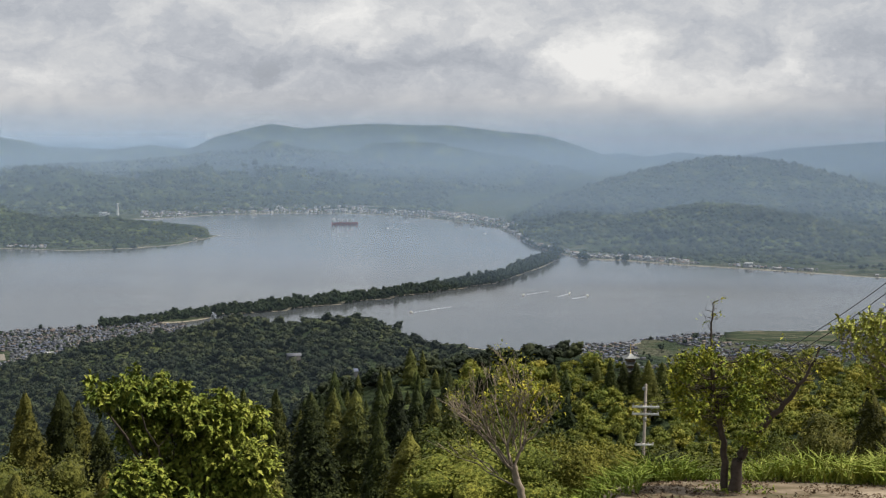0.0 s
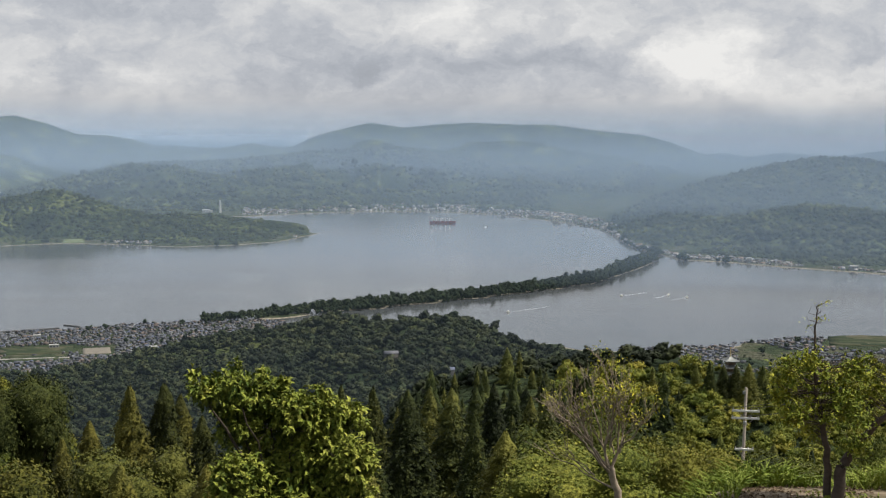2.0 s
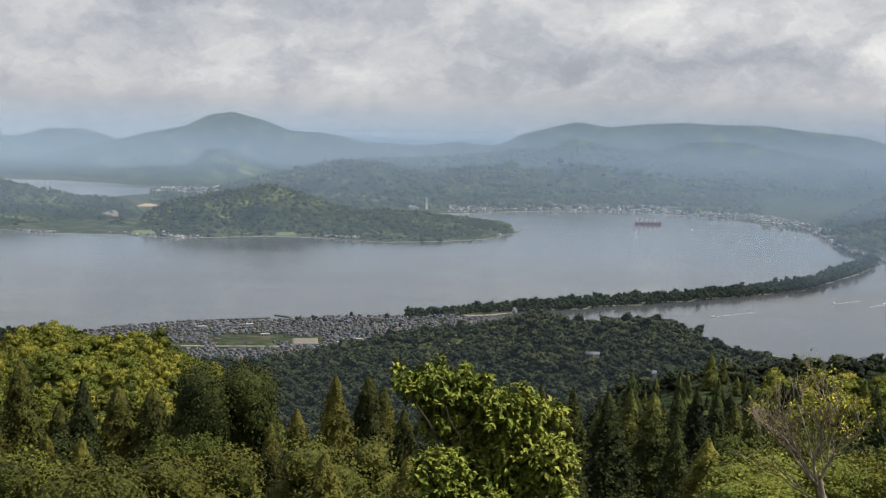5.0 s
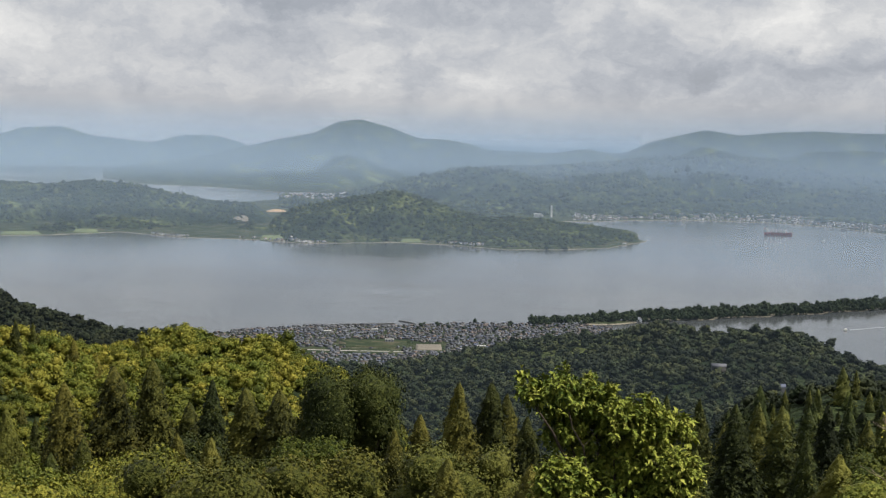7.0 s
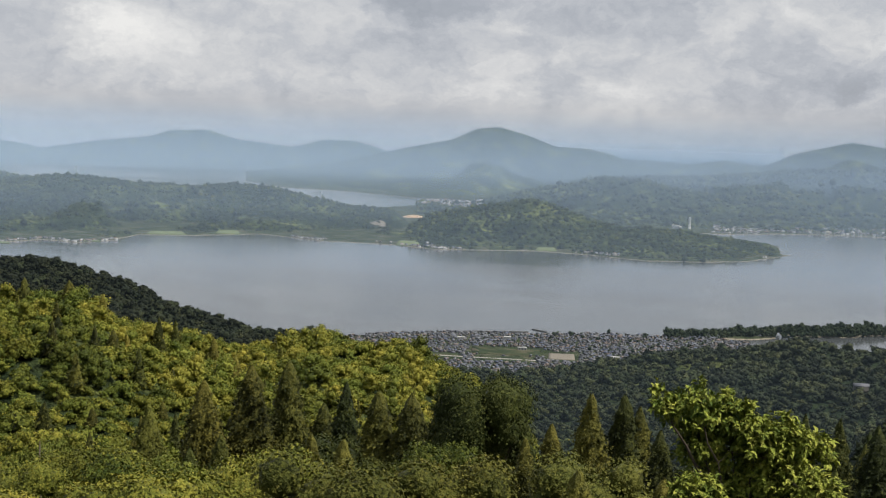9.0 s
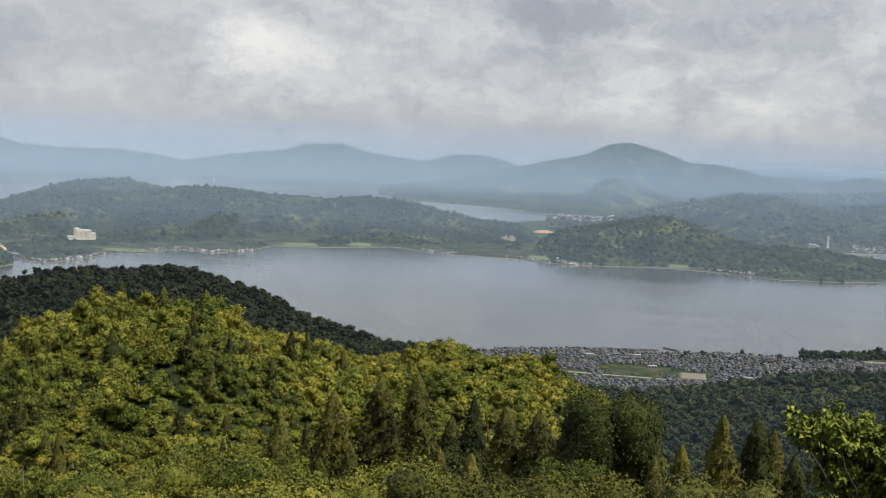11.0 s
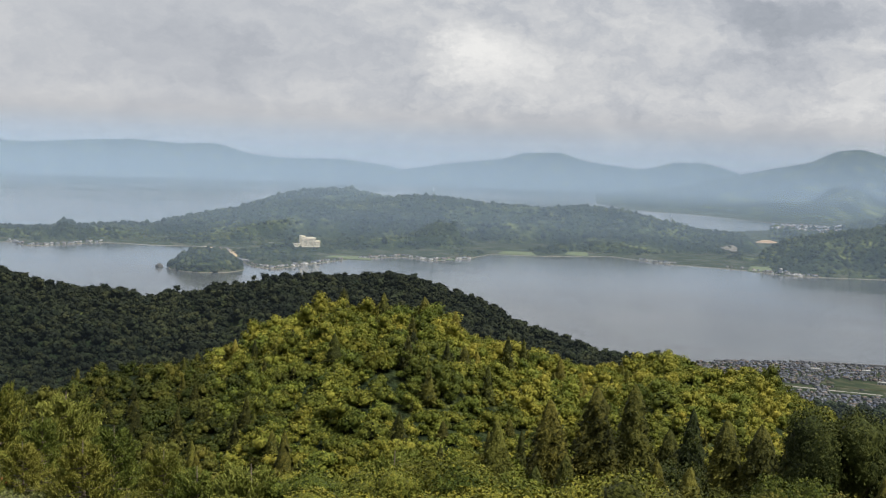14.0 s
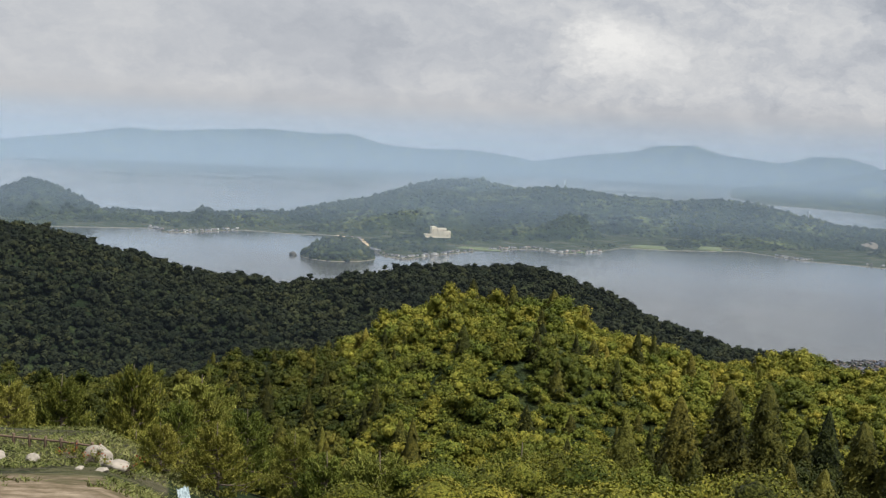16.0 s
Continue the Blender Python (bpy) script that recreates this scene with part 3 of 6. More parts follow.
    # the islet before the cape
    ix, iy = -math.sin(radians(51.6)) * 985, math.cos(radians(51.6)) * 985
    tx, ty = math.cos(radians(51.6)), math.sin(radians(51.6))
    du, dv = ((x - ix) * tx + (y - iy) * ty) / 29, ((x - ix) * -ty + (y - iy) * tx) / 40
    far = np.maximum(far, 13 * (1 - (du * du + dv * dv) ** 1.5) + fbm(x, y, 14, 3, 60) * 4 - 0.5 * (du * du + dv * dv > 1))
    z = np.where(r < shore + 20, np.maximum(near, bar), np.maximum(np.maximum(bar, far), np.where(near > -3.9, near, -4)))
    return np.maximum(z, -4)


SPIT = [(15.3, 624), (14.1, 632), (12.2, 650), (9.8, 666), (7.3, 686), (4.7, 710), (2.2, 737), (-0.4, 775), (-2.5, 822), (-3.5, 879), (-4.5, 935), (-5.2, 975)]
SPIT_WIDTH = [(15.3, 7), (12, 8), (8, 15), (3, 15), (-0.4, 17), (-2.5, 24), (-3.5, 34), (-4.5, 34), (-5.2, 18)]


def height_at(x, y):
    x, y = np.atleast_1d(np.asarray(x, float)), np.atleast_1d(np.asarray(y, float))
    return land_height(np.degrees(np.arctan2(-x, y)), np.hypot(x, y))


def array_mesh(name, verts, faces, material=None, smooth_faces=False):
    """A mesh from arrays; every face has the same number of corners."""
    me = bpy.data.meshes.new(name)
    k = faces.shape[1]
    me.vertices.add(len(verts))
    me.vertices.foreach_set("co", np.ascontiguousarray(verts, np.float32).ravel())
    me.loops.add(faces.size)
    me.loops.foreach_set("vertex_index", np.ascontiguousarray(faces, np.int32).ravel())
    me.polygons.add(len(faces))
    me.polygons.foreach_set("loop_start", np.arange(0, faces.size, k, dtype=np.int32))
    me.polygons.foreach_set("loop_total", np.full(len(faces), k, np.int32))
    if smooth_faces:
        me.polygons.foreach_set("use_smooth", np.ones(len(faces), bool))
    me.update(calc_edges=True)
    if material:
        me.materials.append(material)
    return me


def polar_grid(azs, rs, height):
    A, R = np.meshgrid(azs, rs)
    Z = height(A.ravel(), R.ravel())
    V = np.stack([-np.sin(np.radians(A.ravel())) * R.ravel(), np.cos(np.radians(A.ravel())) * R.ravel(), Z], -1)
    na, nr = len(azs), len(rs)
    i, j = np.meshgrid(np.arange(na - 1), np.arange(nr - 1))
    q = (j * na + i).ravel()
    return V, np.stack([q, q + na, q + na + 1, q + 1], -1)


AZ = np.concatenate([np.linspace(-180, -24, 40)[:-1], np.linspace(-24, 72, 560), np.linspace(72, 180, 30)[1:]])
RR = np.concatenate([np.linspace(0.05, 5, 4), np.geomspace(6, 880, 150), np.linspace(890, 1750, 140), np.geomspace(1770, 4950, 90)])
V, F = polar_grid(AZ, RR, land_height)
ground = tagged(new("ground", array_mesh("ground", V, F, land_mat, True)), "wooded hills, fields and shores around a wide bay", "ground", kind="structure")
az_v, r_v = np.degrees(np.arctan2(-V[:, 0], V[:, 1])), np.hypot(V[:, 0], V[:, 1])
edge_noise = fbm(V[:, 0], V[:, 1], 2.2, 3, 61)
soil = np.where(az_v > -60, smooth((22.6 + 5 * edge_noise - r_v) / 1.6) * smooth((-6.5 + 6 * edge_noise - az_v) / 1.5), 0) + np.where((az_v > 59) & (az_v < 120), 0.3 * smooth((49 - r_v) / 3.0) + 0.65 * smooth((33.9 + 3 * edge_noise - r_v) / 2.0), 0)
soil = np.maximum(soil, 0.8 * smooth((11.0 - r_v) / 4.0))
soil = soil + np.where((np.abs(az_v - 45.05) < 0.45) & (np.abs(r_v - 100) < 5), 1.0, 0) + np.where((np.abs(az_v - 56.6) < 0.35) & (np.abs(r_v - 96) < 4), 0.8, 0)
ground.data.attributes.new("soil", "FLOAT", "POINT").data.foreach_set("value", np.clip(soil, 0, 1).astype(np.float32))
V, F = polar_grid(np.linspace(-180, 180, 145), np.geomspace(300, 4940, 60), lambda a, r: np.zeros_like(r))
water = tagged(new("water", array_mesh("water", V, F, water_mat, True)), "calm grey sea water of a wide bay", "water", kind="structure")
# distance and strength of each sheet, and the angles between which it thins out; the last stands only before hazy_range
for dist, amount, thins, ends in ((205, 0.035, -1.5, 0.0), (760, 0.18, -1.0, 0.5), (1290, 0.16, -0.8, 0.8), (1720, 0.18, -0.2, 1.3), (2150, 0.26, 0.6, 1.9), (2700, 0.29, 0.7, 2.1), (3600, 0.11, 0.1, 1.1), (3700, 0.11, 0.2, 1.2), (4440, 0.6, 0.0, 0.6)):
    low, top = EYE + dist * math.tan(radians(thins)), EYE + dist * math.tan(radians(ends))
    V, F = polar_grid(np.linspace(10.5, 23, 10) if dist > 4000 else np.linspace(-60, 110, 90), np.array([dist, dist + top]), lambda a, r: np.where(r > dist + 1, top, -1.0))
    tagged(new("haze", array_mesh("haze", V, F, haze_sheet_material("haze", amount, low, top, dist), True)), "half-clear blue sheet standing in for haze over the bay", "haze", kind="stuff")

# ---------------------------------------------------------------- trees


def polar(az, r, z=0.0):
    return np.array([-math.sin(radians(az)) * r, math.cos(radians(az)) * r, z])


def ground_z(az, r):
    return float(land_height(np.array([float(az)]), np.array([float(r)]))[0])


def unit(v):
    return v / np.maximum(np.linalg.norm(v, axis=-1, keepdims=True), 1e-9)


def join(parts):
    """Join (verts, faces) pairs whose faces have the same number of corners."""
    vs, fs, k = [], [], 0
    for v, f in parts:
        vs.append(v)
        fs.append(f + k)
        k += len(v)
    return np.concatenate(vs), np.concatenate(fs)


def leaf_quads(P, D, N, length, width, fold=0.25):
    """One folded leaf for each point: two quads along a midrib, pointing along D, facing N."""
    D = unit(D)
    S = unit(np.cross(D, N))
    U = np.cross(S, D)
    L, W = np.reshape(length, (-1, 1)), np.reshape(width, (-1, 1))
    tip, mid = P + D * L - U * L * 0.12, P + D * L * 0.45 + U * L * 0.05
    a, b = mid + S * W * 0.5 + U * W * fold, mid - S * W * 0.5 + U * W * fold
    V = np.stack([P, a, tip, mid, b], 1).reshape(-1, 3)
    k = np.arange(len(P))[:, None] * 5
    F = np.concatenate([k + np.array([[0, 1, 2, 3]]), k + np.array([[0, 3, 2, 4]])])
    return V, F


def cards(P, D, N, length, width):
    """Single four-sided leaf clumps."""
    D = unit(D)
    S = unit(np.cross(D, N))
    L, W = np.reshape(length, (-1, 1)), np.reshape(width, (-1, 1))
    V = np.stack([P - D * L * 0.5, P + S * W * 0.5, P + D * L * 0.5, P - S * W * 0.5], 1).reshape(-1, 3)
    return V, np.arange(len(P) * 4).reshape(-1, 4)


def tri_cards(P, D, N, length, width):
    """Single three-sided leaf clumps."""
    D = unit(D)
    S = unit(np.cross(D, N))
    L, W = np.reshape(length, (-1, 1)), np.reshape(width, (-1, 1))
    V = np.stack([P + D * L * 0.6, P - D * L * 0.4 + S * W * 0.6, P - D * L * 0.4 - S * W * 0.6], 1).reshape(-1, 3)
    return V, np.arange(len(P) * 3).reshape(-1, 3)


def tube(points, radii, sides=6):
    """A tapered branch through the points."""
    P, n = np.asarray(points, float), len(points)
    T = unit(np.gradient(P, axis=0))
    ref = np.where(np.abs(T[:, 2:3]) > 0.9, np.array([[1.0, 0, 0]]), np.array([[0, 0, 1.0]]))
    A = unit(np.cross(T, ref))
    B = np.cross(T, A)
    ang = np.linspace(0, 2 * np.pi, sides, endpoint=False)
    ring = A[:, None] * np.cos(ang)[None, :, None] + B[:, None] * np.sin(ang)[None, :, None]
    V = (P[:, None] + ring * np.asarray(radii, float)[:, None, None]).reshape(-1, 3)
    i, j = np.meshgrid(np.arange(sides), np.arange(n - 1))
    a, b = (j * sides + i).ravel(), (j * sides + (i + 1) % sides).ravel()
    return V, np.stack([a, b, b + sides, a + sides], -1)


def sphere_dirs(n, rng):
    v = rng.normal(size=(n, 3))
    return unit(v)


bm = bmesh.new()
bmesh.ops.create_icosphere(bm, subdivisions=1, radius=1.0)
ICO1 = np.array([v.co[:] for v in bm.verts]), np.array([[v.index for v in f.verts] for f in bm.faces])
bm.free()


def part(name, mesh, parent, label=""):
    ob = new(name, mesh)
    ob.parent = parent
    return tagged(ob, label)


def quads_to_tris(F):
    return np.concatenate([F[:, [0, 1, 2]], F[:, [0, 2, 3]]])


def lobed_crown(rng, lobes, n, size, up=0.5, core=0.72, jitter=0.6, tris=False, top_half=-1.0):
    """A crown of leaf clumps on rounded lobes (x, y, z, radius), with a dim inner mass in each lobe."""
    lobes = np.asarray(lobes, float)
    area = lobes[:, 3] ** 2 * np.where(lobes[:, 2] > top_half, 2.6, 0.6)
    which = rng.choice(len(lobes), n, p=area / area.sum())
    d = sphere_dirs(n, rng)
    d[:, 2] = np.where(d[:, 2] < -0.35, -d[:, 2], d[:, 2])
    rad = lobes[which, 3:4] * (0.80 + 0.24 * rng.random((n, 1)) + 0.18 * rng.random((n, 1)) ** 4)
    P = lobes[which, :3] + d * rad * np.array([[1, 1, 0.85]])
    nrm = unit(d + np.array([[0, 0, up]]) + rng.normal(size=(n, 3)) * jitter * 0.6)
    dirn = unit(np.cross(nrm, rng.normal(size=(n, 3))) + np.array([[0, 0, -0.35]]))
    s = size * (0.6 + 0.8 * rng.random(n)) * np.where(lobes[which, 2] > top_half, 1.0, 1.9)
    if tris:
        V, F = tri_cards(P, dirn, nrm, s * 1.3, s * 1.1)
    else:
        V, F = cards(P, dirn, nrm, s * 1.25, s * 0.8)
        F = quads_to_tris(F)
    inner = []
    for x, y, z, q in lobes if core else ():
        iv = ICO1[0] * (q * core) * (0.85 + 0.3 * rng.random((len(ICO1[0]), 1))) * np.array([[1, 1, 0.85]]) + np.array([x, y, z])
        inner.append((iv, ICO1[1]))
    return join([(V, F)] + inner)


def broadleaf_proto(seed, lobes=24, n=9500, size=0.0118, swell=0.0, low=0.5):
    """Unit-height rounded tree: trunk and crown."""
    rng = np.random.default_rng(seed)
    L = [(0, 0, 0.72, 0.25)]
    for i in range(lobes):
        a, h = i * 2.4 + rng.random(), 0.38 + 0.5 * rng.random()
        q = 0.30 * math.sqrt(max(0.05, 1 - ((h - 0.52) / 0.48) ** 2))
        L.append((math.cos(a) * q * (1 + swell * 0.2), math.sin(a) * q * (1 + swell * 0.2), h, (0.10 + 0.07 * rng.random()) * (1 + swell * 0.5 * rng.random())))
    crown = lobed_crown(rng, L, n, size, 0.5, 0.82, 0.7, True, low)
    limbs = [tube([(0, 0, 0), (0.01, 0.01, 0.3), (0.0, 0.02, 0.65)], [0.028, 0.022, 0.008])]
    for i in range(5):
        x, y, z, q = L[1 + i * 2]
        limbs.append(tube([(0, 0.01, 0.22 + 0.06 * i), (x * 0.5, y * 0.5, z * 0.55 + 0.15), (x, y, z)], [0.014, 0.009, 0.004], 5))
    return join(limbs), crown


def cedar_proto(seed, radius=0.3, tiers=12, ragged=0.25, n=9000, size=0.014, point=0.8, rings=40, sides=18):
    """Unit-height conifer: skirts of drooping branches round a straight stem, closed inside and set with sprays."""
    rng = np.random.default_rng(seed)
    turn = rng.random((tiers + 3, 4)) * 6.28

    def skirt(h, a):
        u = h * tiers + 0.45 * np.sin(3 * a + turn[0, 0]) + 0.3 * np.sin(5 * a + turn[0, 1])
        k = np.clip(np.floor(u).astype(int) + 1, 0, tiers + 2)
        base = radius * (1 - h) ** point * np.minimum(1, 0.6 + h * 2.5)
        lobes = np.sin(3 * a + turn[k, 0]) * 0.5 + np.sin(5 * a + turn[k, 1]) * 0.35 + np.sin(8 * a + turn[k, 2]) * 0.25
        return base * (0.66 + 0.42 * (1 - (u - np.floor(u)))) * (1 + ragged * lobes) + 0.008 * (1 - h)

    hs, an = np.linspace(0.03, 0.995, rings), np.linspace(0, 2 * math.pi, sides, endpoint=False)
    H, A = np.meshgrid(hs, an, indexing="ij")
    Q = skirt(H, A) * 0.86 * (1 + 0.06 * rng.normal(size=H.shape))
    V = np.stack([np.cos(A) * Q, np.sin(A) * Q, H + 0.004 * rng.normal(size=H.shape)], -1).reshape(-1, 3)
    i, j = np.meshgrid(np.arange(rings - 1), np.arange(sides), indexing="ij")
    a0, b0 = (i * sides + j).ravel(), (i * sides + (j + 1) % sides).ravel()
    inner = V, quads_to_tris(np.stack([a0, b0, b0 + sides, a0 + sides], -1))
    h = 0.04 + 0.955 * (1 - np.sqrt(1 - rng.random(n) * 0.995)) ** 0.9
    a = rng.random(n) * 2 * math.pi
    out = np.stack([np.cos(a), np.sin(a), 0 * a], -1)
    P = out * (skirt(h, a) * (0.84 + 0.22 * rng.random(n) + 0.16 * rng.random(n) ** 5))[:, None]
    P[:, 2] = h
    grow = unit(out * 0.6 + np.array([[0, 0, -0.35]]) + rng.normal(size=(n, 3)) * 0.35)
    nrm = unit(out * 0.8 + np.array([[0, 0, 0.6]]) + rng.normal(size=(n, 3)) * 0.3)
    q = size * (0.5 + 0.8 * rng.random(n)) * (0.6 + 0.5 * (1 - h))
    stem = tube([(0, 0, 0), (0, 0, 0.5), (0, 0, 0.985)], [0.02, 0.012, 0.002])
    return stem, join([tri_cards(P, grow, nrm, q * 1.6, q * 0.9), inner])


def pine_proto(seed, n=9500):
    """Unit-height bushy young pine: many rising shoots with bristling needles."""
    rng = np.random.default_rng(seed)
    limbs, P, D, N, S = [], [], [], [], []
    limbs.append(tube([(0, 0, 0), (0.02, 0, 0.4), (0.0, 0.02, 0.75), (0, 0.01, 0.98)], [0.03, 0.024, 0.012, 0.003]))
    for i in range(34):
        a, h = i * 2.4, 0.10 + 0.82 * (i / 34)
        reach = (0.52 * (1 - h) ** 0.7 + 0.05) * (0.75 + 0.5 * rng.random())
        out = np.array([math.cos(a), math.sin(a), 0])
        b0 = np.array([0, 0, h * 0.9])
        b1 = b0 + out * reach * 0.55 + np.array([0, 0, 0.02])
        b2 = b0 + out * reach + np.array([0, 0, 0.10 + 0.08 * rng.random()])
        limbs.append(tube([b0, b1, b2], [0.010, 0.007, 0.002], 4))
        for k in range(n // 34):
            s = 0.35 + 0.65 * rng.random() ** 0.7
            c = (b0 * (1 - s) ** 2 + 2 * b1 * s * (1 - s) + b2 * s * s) + rng.normal(size=3) * np.array([0.05, 0.05, 0.035]) * (0.4 + reach)
            d = out * 0.45 + np.array([0, 0, 0.8]) + rng.normal(size=3) * 0.45
            P.append(c), D.append(d), N.append(rng.normal(size=3)), S.append(0.030 + 0.025 * rng.random())
    S = np.array(S)
    V, F = tri_cards(np.array(P), np.array(D), np.array(N), S * 1.35, S * 0.26)
    return join(limbs), (V, F)


PROTOS = {}


def plant(kind, x, y, z, h, wide, turn):
    """Place a tree of the kind with that height; wide stretches its crown sideways."""
    trunk_v, crown_v, name, label, cat, leaf, bark = TREES[kind]
    m = Matrix.Translation((x, y, z)) @ Matrix.Rotation(turn, 4, "Z") @ Matrix.Diagonal((h * wide, h * wide, h, 1))
    if kind not in PROTOS:
        root = tagged(new(name), label, cat, "trees on the slope")
        part("trunk", array_mesh("trunk", *trunk_v, bark), root)
        part("crown", array_mesh("crown", *crown_v, leaf, True), root)
        root.matrix_basis = m
        PROTOS[kind] = root
        return root
    made = copy_thing(PROTOS[kind], Matrix.Identity(4))
    made.matrix_basis = m
    return made


TREES = {}
for i in range(3):
    TREES["broad%d" % i] = (*broadleaf_proto(10 + i), "broadleaf_tree", "leafy green broadleaf tree on the steep slope", "tree", leaf_sunny if i == 2 else leaf_bright, bark_mat)
    TREES["wood%d" % i] = (*broadleaf_proto(20 + i, 28, 9500, 0.0118), "broadleaf_tree", "dense dark green broadleaf tree in the wood", "tree", leaf_wood, bark_mat)
    TREES["cedar%d" % i] = (*cedar_proto(30 + i, 0.25, 15, 0.26, 8500, 0.0165, 0.72), "cedar_tree", "tall dark cedar with drooping sprays", "tree", leaf_shade_cedar, dark_bark_mat)
    TREES["cypress%d" % i] = (*cedar_proto(40 + i, 0.29, 11, 0.30, 8500, 0.0175, 0.66), "cypress_tree", "brownish green cypress with ragged branches", "tree", leaf_cedar, dark_bark_mat)
    TREES["pine%d" % i] = (*pine_proto(50 + i), "pine_tree", "bushy young pine with upright shoots", "tree", leaf_pine, bark_mat)
TREES["big"] = (*broadleaf_proto(61, 46, 26000, 0.0095, 0.0, -1.0), "cryptomeria_tree", "large dark evergreen tree with rounded masses", "tree", leaf_evergreen, dark_bark_mat)

rng = np.random.default_rng(7)


def plant_top(kind, az, r, el, wide=1.0, turn=None):
    """Plant a tree at the bearing and distance whose tip stands at that angle from the eye."""
    z0 = ground_z(az, r) - 0.15
    h = EYE + r * math.tan(radians(el)) - z0
    p = polar(az, r)
    return plant(kind, p[0], p[1], z0, h, wide, rng.random() * 6.28 if turn is None else turn)


# trees that stand out on the slope: kind, bearing, distance, angle of the tip, width
KEY = [
    ("cypress0", 18.45, 46, -10.78, 0.5), ("cypress1", 16.95, 48, -10.74, 0.5), ("cypress2", 16.25, 51, -11.2, 0.45), ("cedar1", 9.05, 46, -11.0, 0.7),
    ("cedar0", 7.6, 52, -11.05, 0.7), ("cedar2", 6.0, 44, -11.2, 0.95), ("cedar1", 5.0, 50, -11.2, 0.9), ("cedar0", 4.0, 46, -11.15, 1.0),
    ("cedar2", 2.9, 52, -11.1, 0.8), ("cedar0", 2.1, 48, -10.95, 0.8), ("cedar1", 1.2, 55, -11.15, 0.9), ("cedar2", 0.4, 50, -11.5, 0.8), ("cedar1", -0.4, 47, -11.6, 0.9),
    ("big", 23.2, 50, -10.15, 0.62), ("cypress1", 25.2, 52, -11.2, 0.75), ("cypress1", 32.2, 62, -9.75, 0.55), ("cypress2", 33.9, 60, -9.95, 0.62), ("cypress0", 36.0, 56, -10.6, 0.6),
    ("cedar0", 29.6, 58, -10.65, 0.8), ("cypress1", 28.1, 55, -11.0, 0.6), ("cypress2", 26.6, 54, -11.1, 0.65), ("cypress0", 38.4, 52, -11.6, 0.5), ("cypress2", 30.6, 60, -11.6, 0.6),
    ("cypress1", 20.2, 44, -12.2, 0.7), ("cypress2", 15.3, 42, -12.2, 0.75), ("cypress0", 21.4, 42, -12.9, 0.7), ("cedar1", 10.6, 50, -11.9, 0.8), ("cedar2", 13.0, 52, -11.9, 0.8),
    ("pine0", 60.55, 62, -10.05, 0.62), ("pine1", 63.6, 60, -10.45, 0.75), ("pine2", 65.8, 58, -10.7, 0.8), ("pine1", 57.6, 48, -10.5, 0.95), ("pine2", 55.6, 46, -12.0, 0.8),
    ("pine0", 53.4, 44, -13.0, 0.8), ("pine1", 58.6, 45, -11.6, 0.8), ("pine0", 56.9, 40, -12.6, 1.0), ("pine2", 59.4, 41, -12.6, 0.9), ("pine0", 49.6, 36, -13.7, 0.9), ("pine1", 52.0, 38, -13.8, 0.9),
    ("broad0", 44.0, 38, -13.6, 0.9), ("broad1", 47.2, 36, -14.0, 0.95), ("broad2", 41.4, 40, -13.3, 0.9), ("pine2", 43.0, 44, -13.0, 0.7), ("broad1", 38.4, 36, -13.9, 0.9),
    ("broad2", -6.7, 36, -13.3, 0.9), ("broad1", -4.9, 38, -13.9, 0.9), ("cedar0", -9.3, 200, -9.75, 1.25), ("cedar1", -8.75, 203, -9.85, 1.25), ("cedar2", -8.2, 203, -9.85, 1.25), ("cedar0", -7.6, 201, -9.7, 0.9), ("cedar1", -7.0, 204, -9.8, 0.9), ("cedar2", -9.9, 204, -9.8, 0.9), ("wood1", -11.4, 46, -13.2, 0.9), ("wood2", -3.4, 50, -12.4, 0.9),
]
taken = []
for kind, az, r, el, wide in KEY:
    plant_top(kind, az, r, el, wide * (1.4 if kind[0] == "c" and wide < 0.68 else 1.0))
    taken.append(polar(az, r)[:2])
